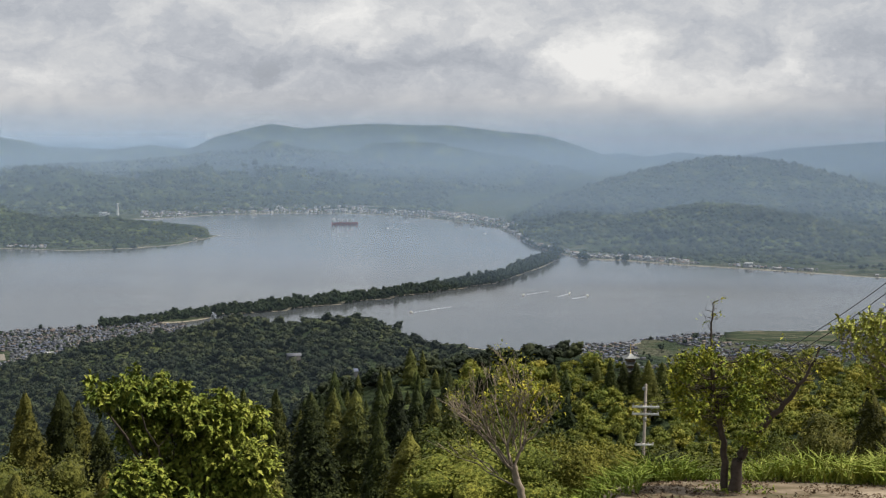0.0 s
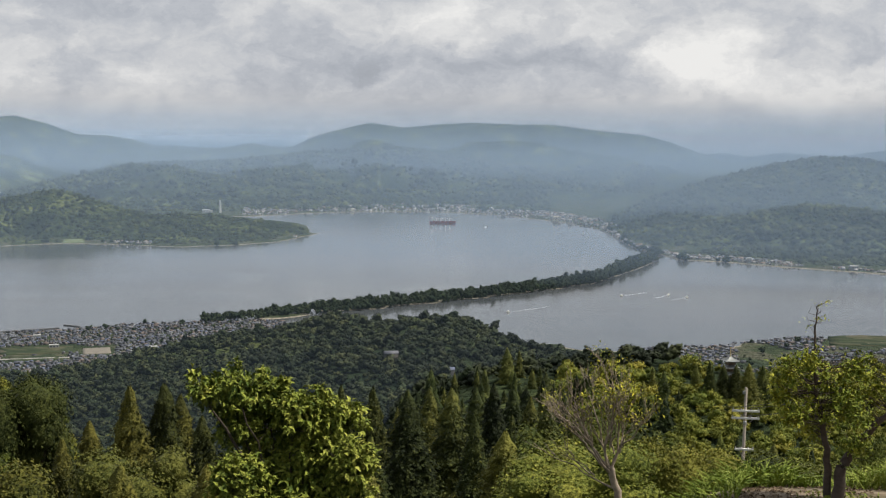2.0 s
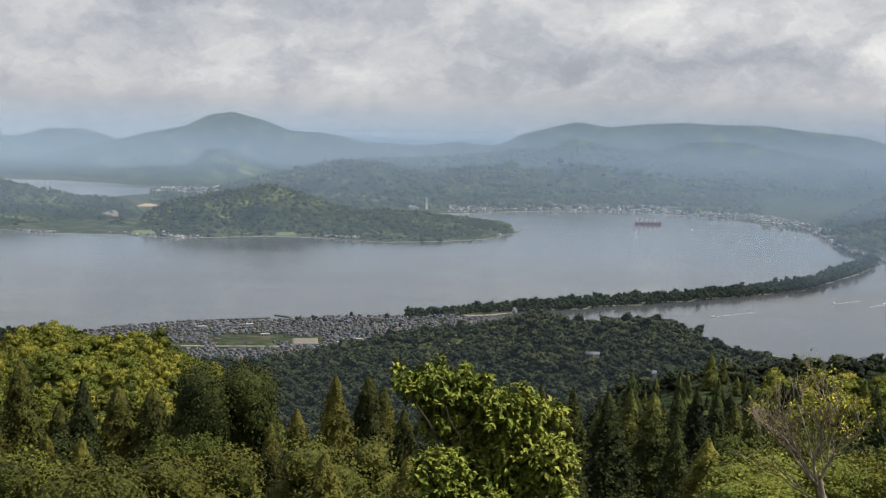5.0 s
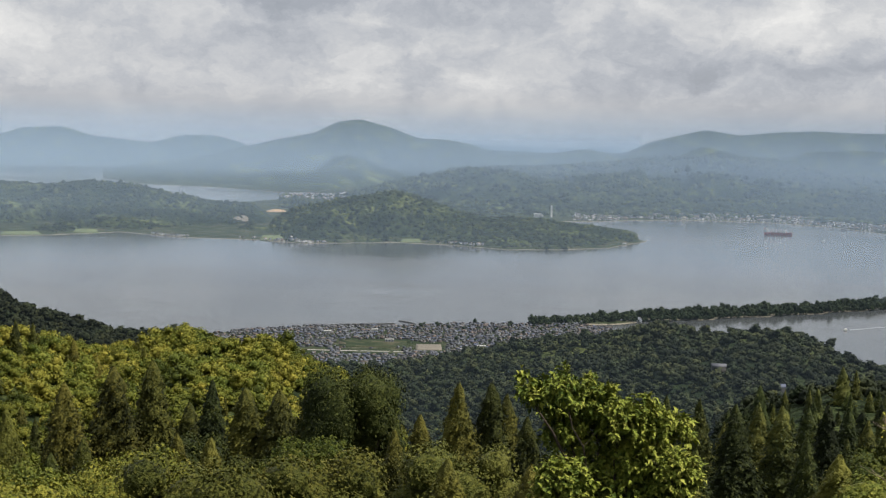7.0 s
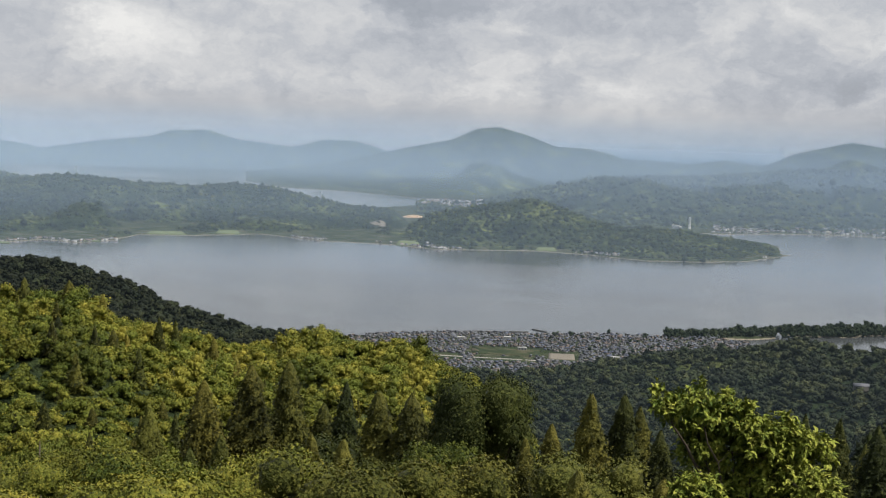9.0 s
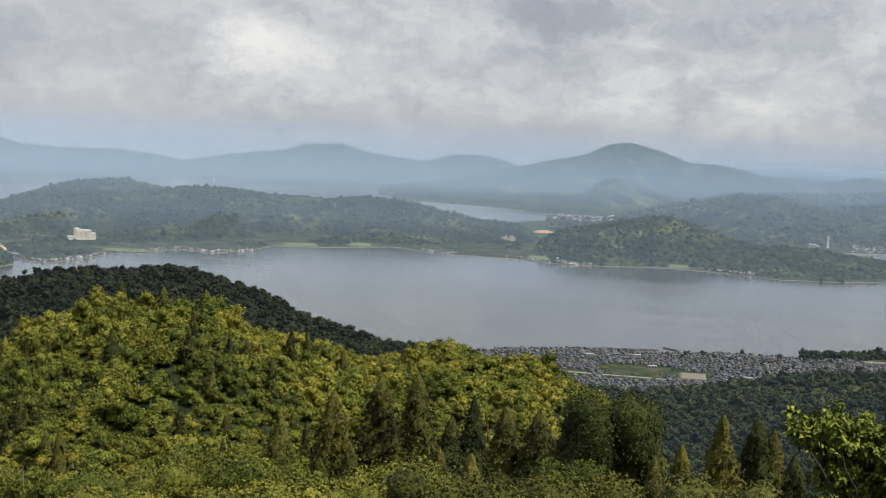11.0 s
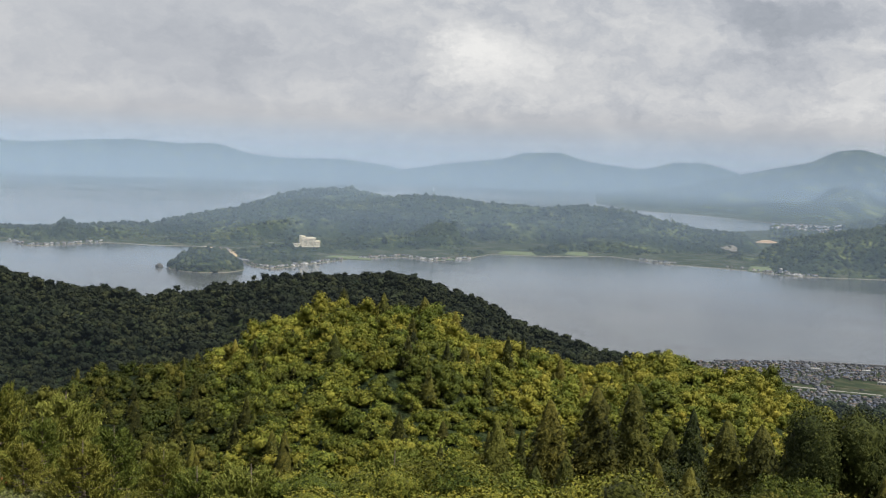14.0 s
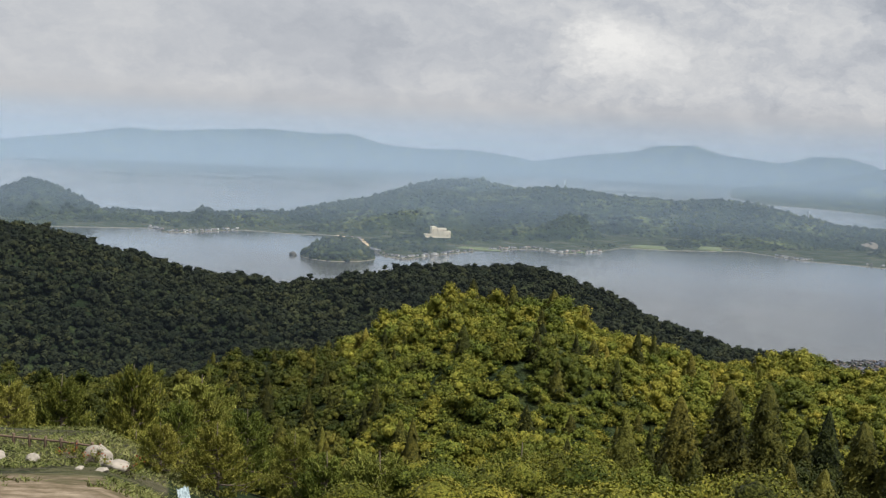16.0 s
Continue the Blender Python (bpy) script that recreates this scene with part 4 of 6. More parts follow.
# the wood between them
FILL = [(-24, -11.6), (-13, -13.0), (-10.5, -14.6), (-7.6, -14.6), (-6, -13.4), (-2, -12.2), (3, -11.8), (8, -11.8), (14, -12.9), (20, -13.0), (24, -12.6), (30, -12.2), (36, -12.6), (40, -13.2), (45, -14.0), (52, -14.2), (55, -13.0), (60, -11.9), (72, -11.7)]
tries = 0
while tries < 2600 and len(taken) < 235:
    tries += 1
    az, r = -22 + 92 * rng.random(), math.sqrt(26 ** 2 + (64 ** 2 - 26 ** 2) * rng.random())
    if (az < -4 and r < 30) or (az > 54 and r < 56) or (az > 50 and r < 36):
        continue
    p = polar(az, r)[:2]
    gap = 2.3 + 0.022 * r
    if min(np.hypot(*(q - p)) for q in taken) < gap:
        continue
    el = float(line(np.array([az]), FILL)[0]) - 0.1 - 1.6 * rng.random()
    el = min(el, -10.5 - 0.0016 * (70 - r) ** 2)
    z0 = ground_z(az, r)
    h = EYE + r * math.tan(radians(el)) - z0
    if h < 1.2:
        continue
    q = rng.random()
    if az > 54:
        kind = "pine%d" % rng.integers(3)
    elif az > 38:
        kind = ("broad%d" if q < 0.75 else "pine%d") % rng.integers(3)
    elif 12.5 < az < 24.5:
        kind = ("cypress%d" if q < 0.6 else "cedar%d" if q < 0.97 else "wood%d") % rng.integers(3)
    elif az > 14:
        kind = ("broad%d" if q < 0.5 else "cypress%d" if q < 0.75 else "wood%d") % rng.integers(3)
    elif az > -1:
        kind = ("cedar%d" if q < 0.72 else "cypress%d" if q < 0.9 else "wood%d") % rng.integers(3)
    else:
        kind = ("wood%d" if q < 0.2 else "broad%d") % rng.integers(3)
    wide = {"b": 3.6, "w": 3.8, "c": 2.6, "p": 3.4}[kind[0]] / h / {"b": 0.8, "w": 0.8, "c": 0.6, "p": 1.0}[kind[0]]
    plant_top(kind, az, r, el, float(np.clip(wide, 0.6, 1.5)))
    taken.append(p)


def scatter(protos, pts, z, scale, squash, seed):
    """Join many small crowns, each a turned and scaled copy of one of the shapes; a tint for each crown."""
    g = np.random.default_rng(seed)
    which = g.integers(len(protos), size=len(pts))
    out, tint = [], []
    for i, (pv, pf) in enumerate(protos):
        s = np.where(which == i)[0]
        if not len(s):
            continue
        a = g.random(len(s)) * 6.283
        c, n2 = np.cos(a)[:, None], np.sin(a)[:, None]
        X = (pv[None, :, 0] * c - pv[None, :, 1] * n2) * scale[s, None] + pts[s, 0:1]
        Y = (pv[None, :, 0] * n2 + pv[None, :, 1] * c) * scale[s, None] + pts[s, 1:2]
        Z = pv[None, :, 2] * (scale * squash)[s, None] + z[s, None]
        Vv = np.stack([X, Y, Z], -1).reshape(-1, 3)
        Ff = (pf[None] + (np.arange(len(s)) * len(pv))[:, None, None]).reshape(-1, 3)
        out.append((Vv, Ff))
        tint.append(np.repeat(g.random(len(s)), len(pv)))
    return (*join(out), np.concatenate(tint))


SKYLINE_AZ, SKYLINE_R = np.linspace(-30, 75, 421), np.geomspace(20, 1800, 180)
GA, GR = np.meshgrid(SKYLINE_AZ, SKYLINE_R, indexing="ij")
SKYLINE = np.maximum.accumulate((land_height(GA.ravel(), GR.ravel()).reshape(GA.shape) - EYE) / GR, axis=1)


def hidden(A, R, Z, tall):
    """True for what stands wholly behind nearer ground, as seen from the lookout."""
    i = np.clip(np.round((A - SKYLINE_AZ[0]) / (SKYLINE_AZ[1] - SKYLINE_AZ[0])).astype(int), 0, len(SKYLINE_AZ) - 1)
    j = np.clip(np.searchsorted(SKYLINE_R, R * 0.97) - 1, 0, len(SKYLINE_R) - 1)
    return (Z + tall - EYE) / R < SKYLINE[i, j]


def crown_small(seed, count, lobes=6, size=0.16, tall=1.0, core=0.78, full=1.0):
    """A small crown of uneven lobes for woods farther off."""
    g = np.random.default_rng(seed)
    L = [(0, 0, 0.8 * tall, 0.42)]
    for i in range(lobes):
        a, q = i * 2.4 + g.random(), 0.28 + 0.42 * g.random()
        L.append((math.cos(a) * q, math.sin(a) * q, (0.25 + 0.75 * (1 - q) + 0.2 * g.normal()) * tall, 0.2 + 0.2 * g.random()))
    L = [(x, y, z, q * full) for x, y, z, q in L]
    return lobed_crown(g, L, count, size, 0.5, core, 1.15, True)


def lump(seed, tall=1.0):
    g = np.random.default_rng(seed)
    v = ICO1[0] * (0.72 + 0.5 * g.random((len(ICO1[0]), 1)))
    v[:, 2] = v[:, 2] * tall * 0.8 + 0.35 * tall
    return v, ICO1[1]


def wood_points(n, a0, a1, r0, r1, seed, gap):
    """Jittered points over a stretch of the plan, about gap metres apart."""
    g = np.random.default_rng(seed)
    side = np.arange(-r1, r1, gap)
    X, Y = np.meshgrid(side, side)
    P = np.stack([X.ravel(), Y.ravel()], -1) + g.uniform(-0.48, 0.48, (X.size, 2)) * gap
    A, R = np.degrees(np.arctan2(-P[:, 0], P[:, 1])), np.hypot(P[:, 0], P[:, 1])
    s = (A > a0) & (A < a1) & (R > r0) & (R < r1)
    return P[s], A[s], R[s]


def forest(name, label, protos, mat, a0, a1, r0, r1, gap, size, seed, where=None, sink=0.25, squash=1.0, lowest=2.2):
    P, A, R = wood_points(0, a0, a1, r0, r1, seed, gap)
    Z = land_height(A, R)
    keep = Z > lowest
    if where is not None:
        keep &= where(A, R, Z)
    P, A, R, Z = P[keep], A[keep], R[keep], Z[keep]
    g = np.random.default_rng(seed + 1)
    s = size * (0.6 + 0.95 * g.random(len(P)) ** 2.0)
    seen = ~hidden(A, R, Z, s * 3.0)
    P, Z, s = P[seen], Z[seen], s[seen]
    v, f, tint = scatter(protos, P, Z - s * sink, s, squash * (0.85 + 0.35 * g.random(len(P))), seed + 2)
    ob = tagged(new(name, array_mesh(name, v, f, mat, True)), label, "forest", kind="stuff")
    ob.data.attributes.new("tint", "FLOAT", "POINT").data.foreach_set("value", tint.astype(np.float32))
    return ob


small = [crown_small(70 + i, 420, 9, 0.092, (0.9, 1.1, 0.75, 1.0, 1.25, 0.85)[i], 0.74, 1.1) for i in range(6)] + [crown_small(76, 620, 10, 0.078, 1.5, 0.74, 1.1)]
lumps = [lump(80 + i) for i in range(5)] + [lump(90 + i, 1.3) for i in range(2)]
tiny = [crown_small(100 + i, 40, 3, 0.24, (0.8, 0.95, 1.15, 0.9)[i], 0.95, 1.35) for i in range(4)]


def sunny_line(A):
    return line(A, CRESTS["sunny_ridge"], 1) + 12


def hill_front(name):
    """The side of a hill that faces the lookout, down to its foot."""
    return lambda A, R, Z: (R < line(A, CRESTS[name], 1) + 25) & (Z > 1.25 + 2 * np.maximum(0, fbm(R * np.sin(np.radians(A)), R * np.cos(np.radians(A)), 90, 3, 77)))


def scrub(A, R, size, seed):
    return fbm(R * np.sin(np.radians(A)), R * np.cos(np.radians(A)), size, 3, seed)


def bare_patch(A, R):
    return ((np.abs(A - 45.05) < 0.6) & (R > 88) & (R < 106)) | ((np.abs(A + 8.49) < 0.75) & (R > 207) & (R < 222))


def conifer_small(seed, radius, n=380):
    return cedar_proto(seed, radius * 0.85, 6, 0.3, n // 2, 0.07, 0.72, 13, 8)[1]


firs = [conifer_small(110, 0.30), conifer_small(111, 0.36), conifer_small(112, 0.42)]
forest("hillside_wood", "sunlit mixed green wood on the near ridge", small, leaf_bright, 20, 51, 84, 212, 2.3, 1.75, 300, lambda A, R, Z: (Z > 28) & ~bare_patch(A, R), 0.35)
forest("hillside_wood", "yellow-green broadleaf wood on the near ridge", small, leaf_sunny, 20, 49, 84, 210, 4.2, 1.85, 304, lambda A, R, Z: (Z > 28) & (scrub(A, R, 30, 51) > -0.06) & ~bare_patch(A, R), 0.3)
# shade of the left flank put into the colour by the darker leaf_wood
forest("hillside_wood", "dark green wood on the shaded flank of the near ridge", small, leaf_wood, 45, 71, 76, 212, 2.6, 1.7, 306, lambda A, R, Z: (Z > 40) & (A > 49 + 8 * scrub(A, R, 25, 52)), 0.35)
forest("ridge_conifers", "brownish green conifers scattered over the near ridge", firs, leaf_cedar, 21, 60, 62, 205, 8.5, 3.7, 308, lambda A, R, Z: (Z > 42) & (scrub(A, R, 40, 53) > -0.02) & ~bare_patch(A, R), 0.03)
forest("slope_wood", "green mixed wood below the lookout", small, leaf_bright, -23, 6, 60, 225, 2.7, 1.8, 310, lambda A, R, Z: (A < -0.5) & ~bare_patch(A, R), 0.3)
forest("slope_wood", "lighter green broadleaf trees on the lower slope", small, leaf_sunny, -23, 3, 60, 190, 4.6, 1.9, 312, lambda A, R, Z: (A < -1) & (R < 130 + 120 * scrub(A, R, 30, 54)) & ~bare_patch(A, R), 0.2)
forest("slope_conifers", "tall dark cedars in the wood below the lookout", firs, leaf_shade_cedar, -20, 10, 62, 226, 4.6, 5.2, 314, lambda A, R, Z: ((scrub(A, R, 45, 55) > -0.03 + 0.1 * (A < -13)) | (A > -0.5)) & ~bare_patch(A, R), 0.18)
forest("far_wood", "dark wood on the shaded hill above the town", tiny, leaf_dark_shade, -6, 29, 225, 380, 2.6, 1.6, 320, lambda A, R, Z: (Z > 6) & ((A > 2) | (R > 225)) & ((A < 19) | (R > 214)))
forest("ridge_wood", "dark pine wood on the shaded ridge", tiny, leaf_ridge_shade, 27, 71, 205, 362, 2.1, 1.7, 330, lambda A, R, Z: (R > np.where(A < 47, 275, sunny_line(A))) & (Z > 25))
crest_tree = [join([(v * np.array([[0.8, 0.8, 0.62]]) + np.array([[0.15, 0, 0.75 + 0.2 * k]]), f), (tube([(0, 0, -0.3), (0.1, 0, 0.9 + 0.2 * k)], [0.07, 0.04], 5)[0], quads_to_tris(tube([(0, 0, 0), (0, 0, 1)], [1, 1], 5)[1]))]) for k, (v, f) in enumerate(tiny)]
forest("crest_pines", "ragged pines along the crest of the ridge", crest_tree, leaf_ridge_shade, 27, 71, 322, 346, 4.2, 1.15, 340, None, 0.0)
forest("sandbar_pines", "rows of dark pines covering the sandbar", tiny, leaf_shore, -5.4, 15.2, 600, 1000, 2.2, 1.7, 350, lambda A, R, Z: (R - line(A, SPIT) < line(A, SPIT_WIDTH) * 0.85) & (R - line(A, SPIT) > -line(A, SPIT_WIDTH) * 1.0), 0.1, 1.35, 0.05)
forest("bank_trees", "dark trees along the foot of the far bank", tiny, leaf_shore, -8.3, -3.4, 900, 1180, 3.4, 2.3, 352, lambda A, R, Z: (R - line(A, RIGHT_SHORE) < 13) & (fbm(R * np.sin(np.radians(A)), R * np.cos(np.radians(A)), 30, 2, 4) > -0.05), 0.1, 1.2, 0.02)
for crest_name in ("peninsula", "headland", "right_spur", "right_hill", "knob", "headland_back", "foothills"):
    pts = CRESTS[crest_name]
    forest("distant_wood", "dense wood on a distant hazy hillside", lumps, leaf_far, pts[0][0], pts[-1][0], min(p[1] for p in pts) - 420, max(p[1] for p in pts) + 40, *((5.8, 2.4) if crest_name in ("peninsula", "headland", "right_spur") else (10.0, 4.2) if crest_name in ("headland_back", "foothills") else (7.5, 3.2)), 360, hill_front(crest_name), 0.5, 1.0, 1.3)
forest("town_trees", "dark garden trees between the town houses", tiny, leaf_shore, 13.4, 20.5, 480, 625, 7.5, 1.0, 371, lambda A, R, Z: (Z < 6) & (scrub(A, R, 20, 57) > -0.02), 0.1, 1.2, 0.4)
forest("town_trees", "dark garden trees among the shore houses", tiny, leaf_shore, -12.2, -2, 470, 630, 7.0, 1.2, 373, lambda A, R, Z: (Z < 7) & (scrub(A, R, 20, 58) > -0.02), 0.1, 1.2, 0.4)
forest("islet_wood", "dense dark wood on the small islet", lumps, leaf_far, 49, 54.5, 930, 1040, 4.2, 2.2, 381, lambda A, R, Z: (R < 1030) & (Z > 1.5), 0.5)

# ---------------------------------------------------------------- the trees before the lookout


def shoots(rng, lobes, count, per, length, droop=0.35, depth=0.6):
    """Leaves in tufts at shoot ends, over lobes (x, y, z, radius)."""
    lobes = np.asarray(lobes, float)
    area = lobes[:, 3] ** 2
    which = rng.choice(len(lobes), count, p=area / area.sum())
    d = sphere_dirs(count, rng)
    d[:, 2] = np.where(d[:, 2] < -0.4, -d[:, 2], d[:, 2])
    tips = lobes[which, :3] + d * lobes[which, 3:4] * (depth + (1.12 - depth) * rng.random((count, 1)) ** 0.6)
    grow = unit(d + np.array([[0, 0, 0.5]]))
    P = np.repeat(tips, per, 0) - np.repeat(grow, per, 0) * (rng.random((count * per, 1)) * 0.16)
    side = sphere_dirs(count * per, rng)
    D = unit(np.repeat(grow, per, 0) * 0.35 + side * 0.85 + np.array([[0, 0, -droop]]))
    N = unit(np.array([[0, 0, 1.0]]) + np.repeat(d, per, 0) * 0.5 + rng.normal(size=(count * per, 3)) * 0.3)
    L = length * (0.65 + 0.6 * rng.random(count * per))
    return leaf_quads(P, D, N, L, L * 0.46), tips, grow


def twigs(limb_points, tips, grow, rng, every=1, radius=0.006):
    """Thin branches from the nearest point of the limbs to the tips."""
    LP = np.asarray(limb_points, float)
    out = []
    for i in range(0, len(tips), every):
        d = np.linalg.norm(LP - tips[i], axis=1) + 1.2 * np.maximum(0, LP[:, 2] - tips[i][2] + 0.1)
        a = LP[np.argmin(d)]
        mid = (a + tips[i]) / 2 + rng.normal(size=3) * 0.04 + np.array([0, 0, -0.03])
        out.append(tube([a, mid, tips[i]], [radius, radius * 0.7, radius * 0.3], 4))
    return join(out)


def limb(points, r0, r1, sides=7, wobble=0.015, rng=None):
    """A branch through a few points, with more points between and a natural taper."""
    P = np.asarray(points, float)
    t = np.linspace(0, len(P) - 1, (len(P) - 1) * 4 + 1)
    Q = np.stack([np.interp(t, np.arange(len(P)), P[:, k]) for k in range(3)], -1)
    for _ in range(2):
        Q[1:-1] = (Q[:-2] + 2 * Q[1:-1] + Q[2:]) / 4
    if rng is not None:
        Q[1:-1] += rng.normal(size=Q[1:-1].shape) * wobble
    R = r1 + (r0 - r1) * (1 - np.linspace(0, 1, len(Q))) ** 1.3
    return tube(Q, R, sides), Q


def tree_root(name, label, az, r, group=""):
    """An empty at the foot of a tree, turned so that its y points away from the lookout."""
    z = ground_z(az, r)
    root = tagged(new(name), label, "tree", group)
    root.matrix_basis = pose(*polar(az, r, z), 0, 0, az)
    return root, z


def deepen(lobes, z, rng, spread=0.5):
    """Give lobes (x, height, radius) a depth, heights above the foot."""
    return [(x, rng.normal() * spread, h - z, q) for x, h, q in lobes]


# cherry with drooping leaves, in front
rng = np.random.default_rng(101)
root, z0 = tree_root("cherry_tree", "leafy cherry tree with drooping bright green leaves", 11.7, 17.0)
lobes = deepen([(-1.05, 86.66, 0.24), (-0.58, 86.76, 0.26), (-0.8, 86.5, 0.34), (-0.26, 86.5, 0.32), (0.14, 86.33, 0.34), (0.55, 86.22, 0.33), (0.90, 86.05, 0.3), (-0.19, 86.02, 0.45), (0.4, 85.76, 0.49), (-0.56, 86.04, 0.38), (0.92, 85.66, 0.34), (0.09, 85.39, 0.53), (-0.57, 85.5, 0.42), (0.76, 85.2, 0.45), (0.1, 84.8, 0.6), (-0.5, 84.9, 0.5)], z0, rng, 0.32)
wood, pts = [], []
for x, y, z, q in lobes:
    t, Q = limb([(0, 0, 0), (0.05 * x, 0.1 * y, 1.8), (x * 0.5, y * 0.5, 1.8 + (z - 1.8) * 0.6), (x, y, z)], 0.085 if not wood else 0.03, 0.008, 7, 0.02, rng)
    wood.append(t)
    pts.extend(Q[6:])
(lv, lf), tips, grow = shoots(rng, lobes, 2700, 9, 0.108, 0.45, 0.62)
extra = np.array([(-0.62, 0, 86.98 - z0), (-0.28, 0.1, 86.86 - z0), (-1.2, 0, 86.86 - z0), (0.02, 0.1, 86.72 - z0), (0.5, 0, 86.62 - z0)])
part("trunk", array_mesh("trunk", *join(wood), dark_bark_mat, True), root)
tagged(part("twig_work", array_mesh("twig_work", *twigs(pts, np.concatenate([tips, extra]), grow, rng, 4, 0.005), dark_bark_mat), root), kind="stuff")
part("foliage", array_mesh("foliage", lv, lf, leaf_near), root)
(lv, lf), _, _ = shoots(rng, [(x, y, z, 0.09) for x, y, z in extra], 55, 9, 0.10, 0.2, 0.2)
part("foliage", array_mesh("foliage", lv, lf, leaf_near), root, "bright leaves of the tallest shoots")

# nearly bare tree
rng = np.random.default_rng(103)
root, z0 = tree_root("bare_tree", "almost leafless tree with grey lichen-covered branches", -3.6, 19.0)
wood, ends = [], []


def branch_out(a, d, length, radius, depth):
    """A branch that forks again and again."""
    b = a + d * length * 0.5 + rng.normal(size=3) * 0.09 * length
    c = a + d * length + np.array([0, 0, 0.05 * length])
    wood.append(limb([a, b, c], radius, radius * 0.5, 6 if depth > 2 else 4, 0.006, rng)[0])
    if depth == 0:
        ends.append((c, d))
        return
    for k in range(3 if depth > 1 else 3 + int(rng.random() < 0.5)):
        s = 0.45 + 0.55 * rng.random() if k else 1.0
        turn = unit(d + sphere_dirs(1, rng)[0] * np.array([0.7, 0.5, 0.35]) + np.array([0, 0, 0.25]))
        branch_out(a + (c - a) * s, turn, length * (0.52 + 0.25 * rng.random()), radius * 0.6, depth - 1)


foot = np.array([0.15, 0, 0.0])
fork = np.array([-0.13, 0, 85.08 - z0])
wood.append(limb([foot, (0.02, 0, 84.58 - z0), (-0.07, 0.02, 84.84 - z0), fork], 0.068, 0.048, 8, 0.01, rng)[0])
for dx, dy, dz, ln in ((-0.8, 0.1, 0.75, 0.6), (-0.6, -0.25, 0.85, 0.62), (-0.3, 0.25, 0.95, 0.66), (0.0, -0.1, 1.0, 0.66), (0.22, 0.2, 0.95, 0.58), (0.42, -0.1, 0.85, 0.46), (-0.75, 0.3, 0.75, 0.55)):
    branch_out(fork + np.array([0.0, 0, -0.1]), unit(np.array([dx, dy, dz * 1.15])), ln * 1.08, 0.026, 4)
branch_out(np.array([-0.05, 0, 84.75 - z0]), unit(np.array([-0.9, 0.1, 0.42])), 0.7, 0.018, 2)
part("trunk", array_mesh("trunk", *join(wood), lichen_bark_mat, True), root)
tips = np.array([e[0] for e in ends])
pick = rng.random(len(tips)) < np.where(tips[:, 0] > -0.45, 0.5, 0.14)
P = np.repeat(tips[pick], 4, 0) + rng.normal(size=(pick.sum() * 4, 3)) * 0.06
V, F = leaf_quads(P, sphere_dirs(len(P), rng) + np.array([[0, 0, -0.3]]), np.array([[0, 0, 1.0]]) + rng.normal(size=P.shape) * 0.4, 0.05 + 0.03 * rng.random(len(P)), 0.028)
part("foliage", array_mesh("foliage", V, F, leaf_yellow), root, "few small yellow-green leaves")

# tree with two trunks
rng = np.random.default_rng(107)
root, z0 = tree_root("twin_trunk_tree", "two-trunked tree with thin yellowing leaves", -12.9, 18.5)
a_pts = [(0.07, 0, -0.1), (0.12, 0, 85.39 - z0), (0.31, 0.05, 85.74 - z0), (0.62, 0.1, 86.08 - z0), (0.89, 0.1, 86.38 - z0), (1.15, 0.15, 86.8 - z0), (1.23, 0.15, 87.08 - z0)]
b_pts = [(-0.03, 0.05, -0.1), (-0.07, 0.05, 85.51 - z0), (-0.13, 0, 86.0 - z0), (-0.24, 0, 86.41 - z0), (-0.28, -0.05, 87.07 - z0), (-0.26, 0, 87.48 - z0), (-0.24, 0, 87.72 - z0)]
t1, q1 = limb(a_pts, 0.095, 0.012, 9, 0.012, rng)
t2, q2 = limb(b_pts, 0.06, 0.006, 8, 0.012, rng)
part("trunk", array_mesh("trunk", *t1, dark_bark_mat, True), root)
part("trunk", array_mesh("trunk", *t2, dark_bark_mat, True), root)
lobes = deepen([(-0.54, 86.69, 0.31), (-0.27, 86.97, 0.24), (-0.18, 86.41, 0.43), (0.29, 86.74, 0.30), (0.15, 86.18, 0.4), (-0.49, 86.15, 0.28), (0.5, 86.44, 0.26), (-0.2, 85.83, 0.35), (0.31, 85.78, 0.23), (-0.70, 86.39, 0.21)], z0, rng, 0.28)
(lv, lf), tips, grow = shoots(rng, [(x * 1.08, y * 1.2, z, q * 1.05) for x, y, z, q in lobes], 820, 6, 0.08, 0.2, 0.35)
bare_tips = np.concatenate([np.array([(1.15, 0.15, 86.9 - z0)]) + rng.normal(size=(26, 3)) * np.array([0.22, 0.15, 0.16]), np.array([(-0.25, 0, 87.55 - z0)]) + rng.normal(size=(16, 3)) * np.array([0.13, 0.1, 0.14]), np.array([(0.85, 0.1, 86.6 - z0)]) + rng.normal(size=(18, 3)) * np.array([0.2, 0.1, 0.12])])
part("twig_work", array_mesh("twig_work", *join([twigs(np.concatenate([q1[3:], q2[5:]]), tips, grow, rng, 3), twigs(np.concatenate([q1[12:], q2[14:]]), bare_tips, bare_tips, rng, 1, 0.005)]), dark_bark_mat), root)
part("foliage", array_mesh("foliage", lv, lf, leaf_yellow), root)
(lv, lf), _, _ = shoots(rng, [(x, y, z, 0.05) for x, y, z in bare_tips], 60, 3, 0.055, 0.2, 0.1)
part("foliage", array_mesh("foliage", lv, lf, leaf_yellow), root, "sparse small leaves of the upper twigs")

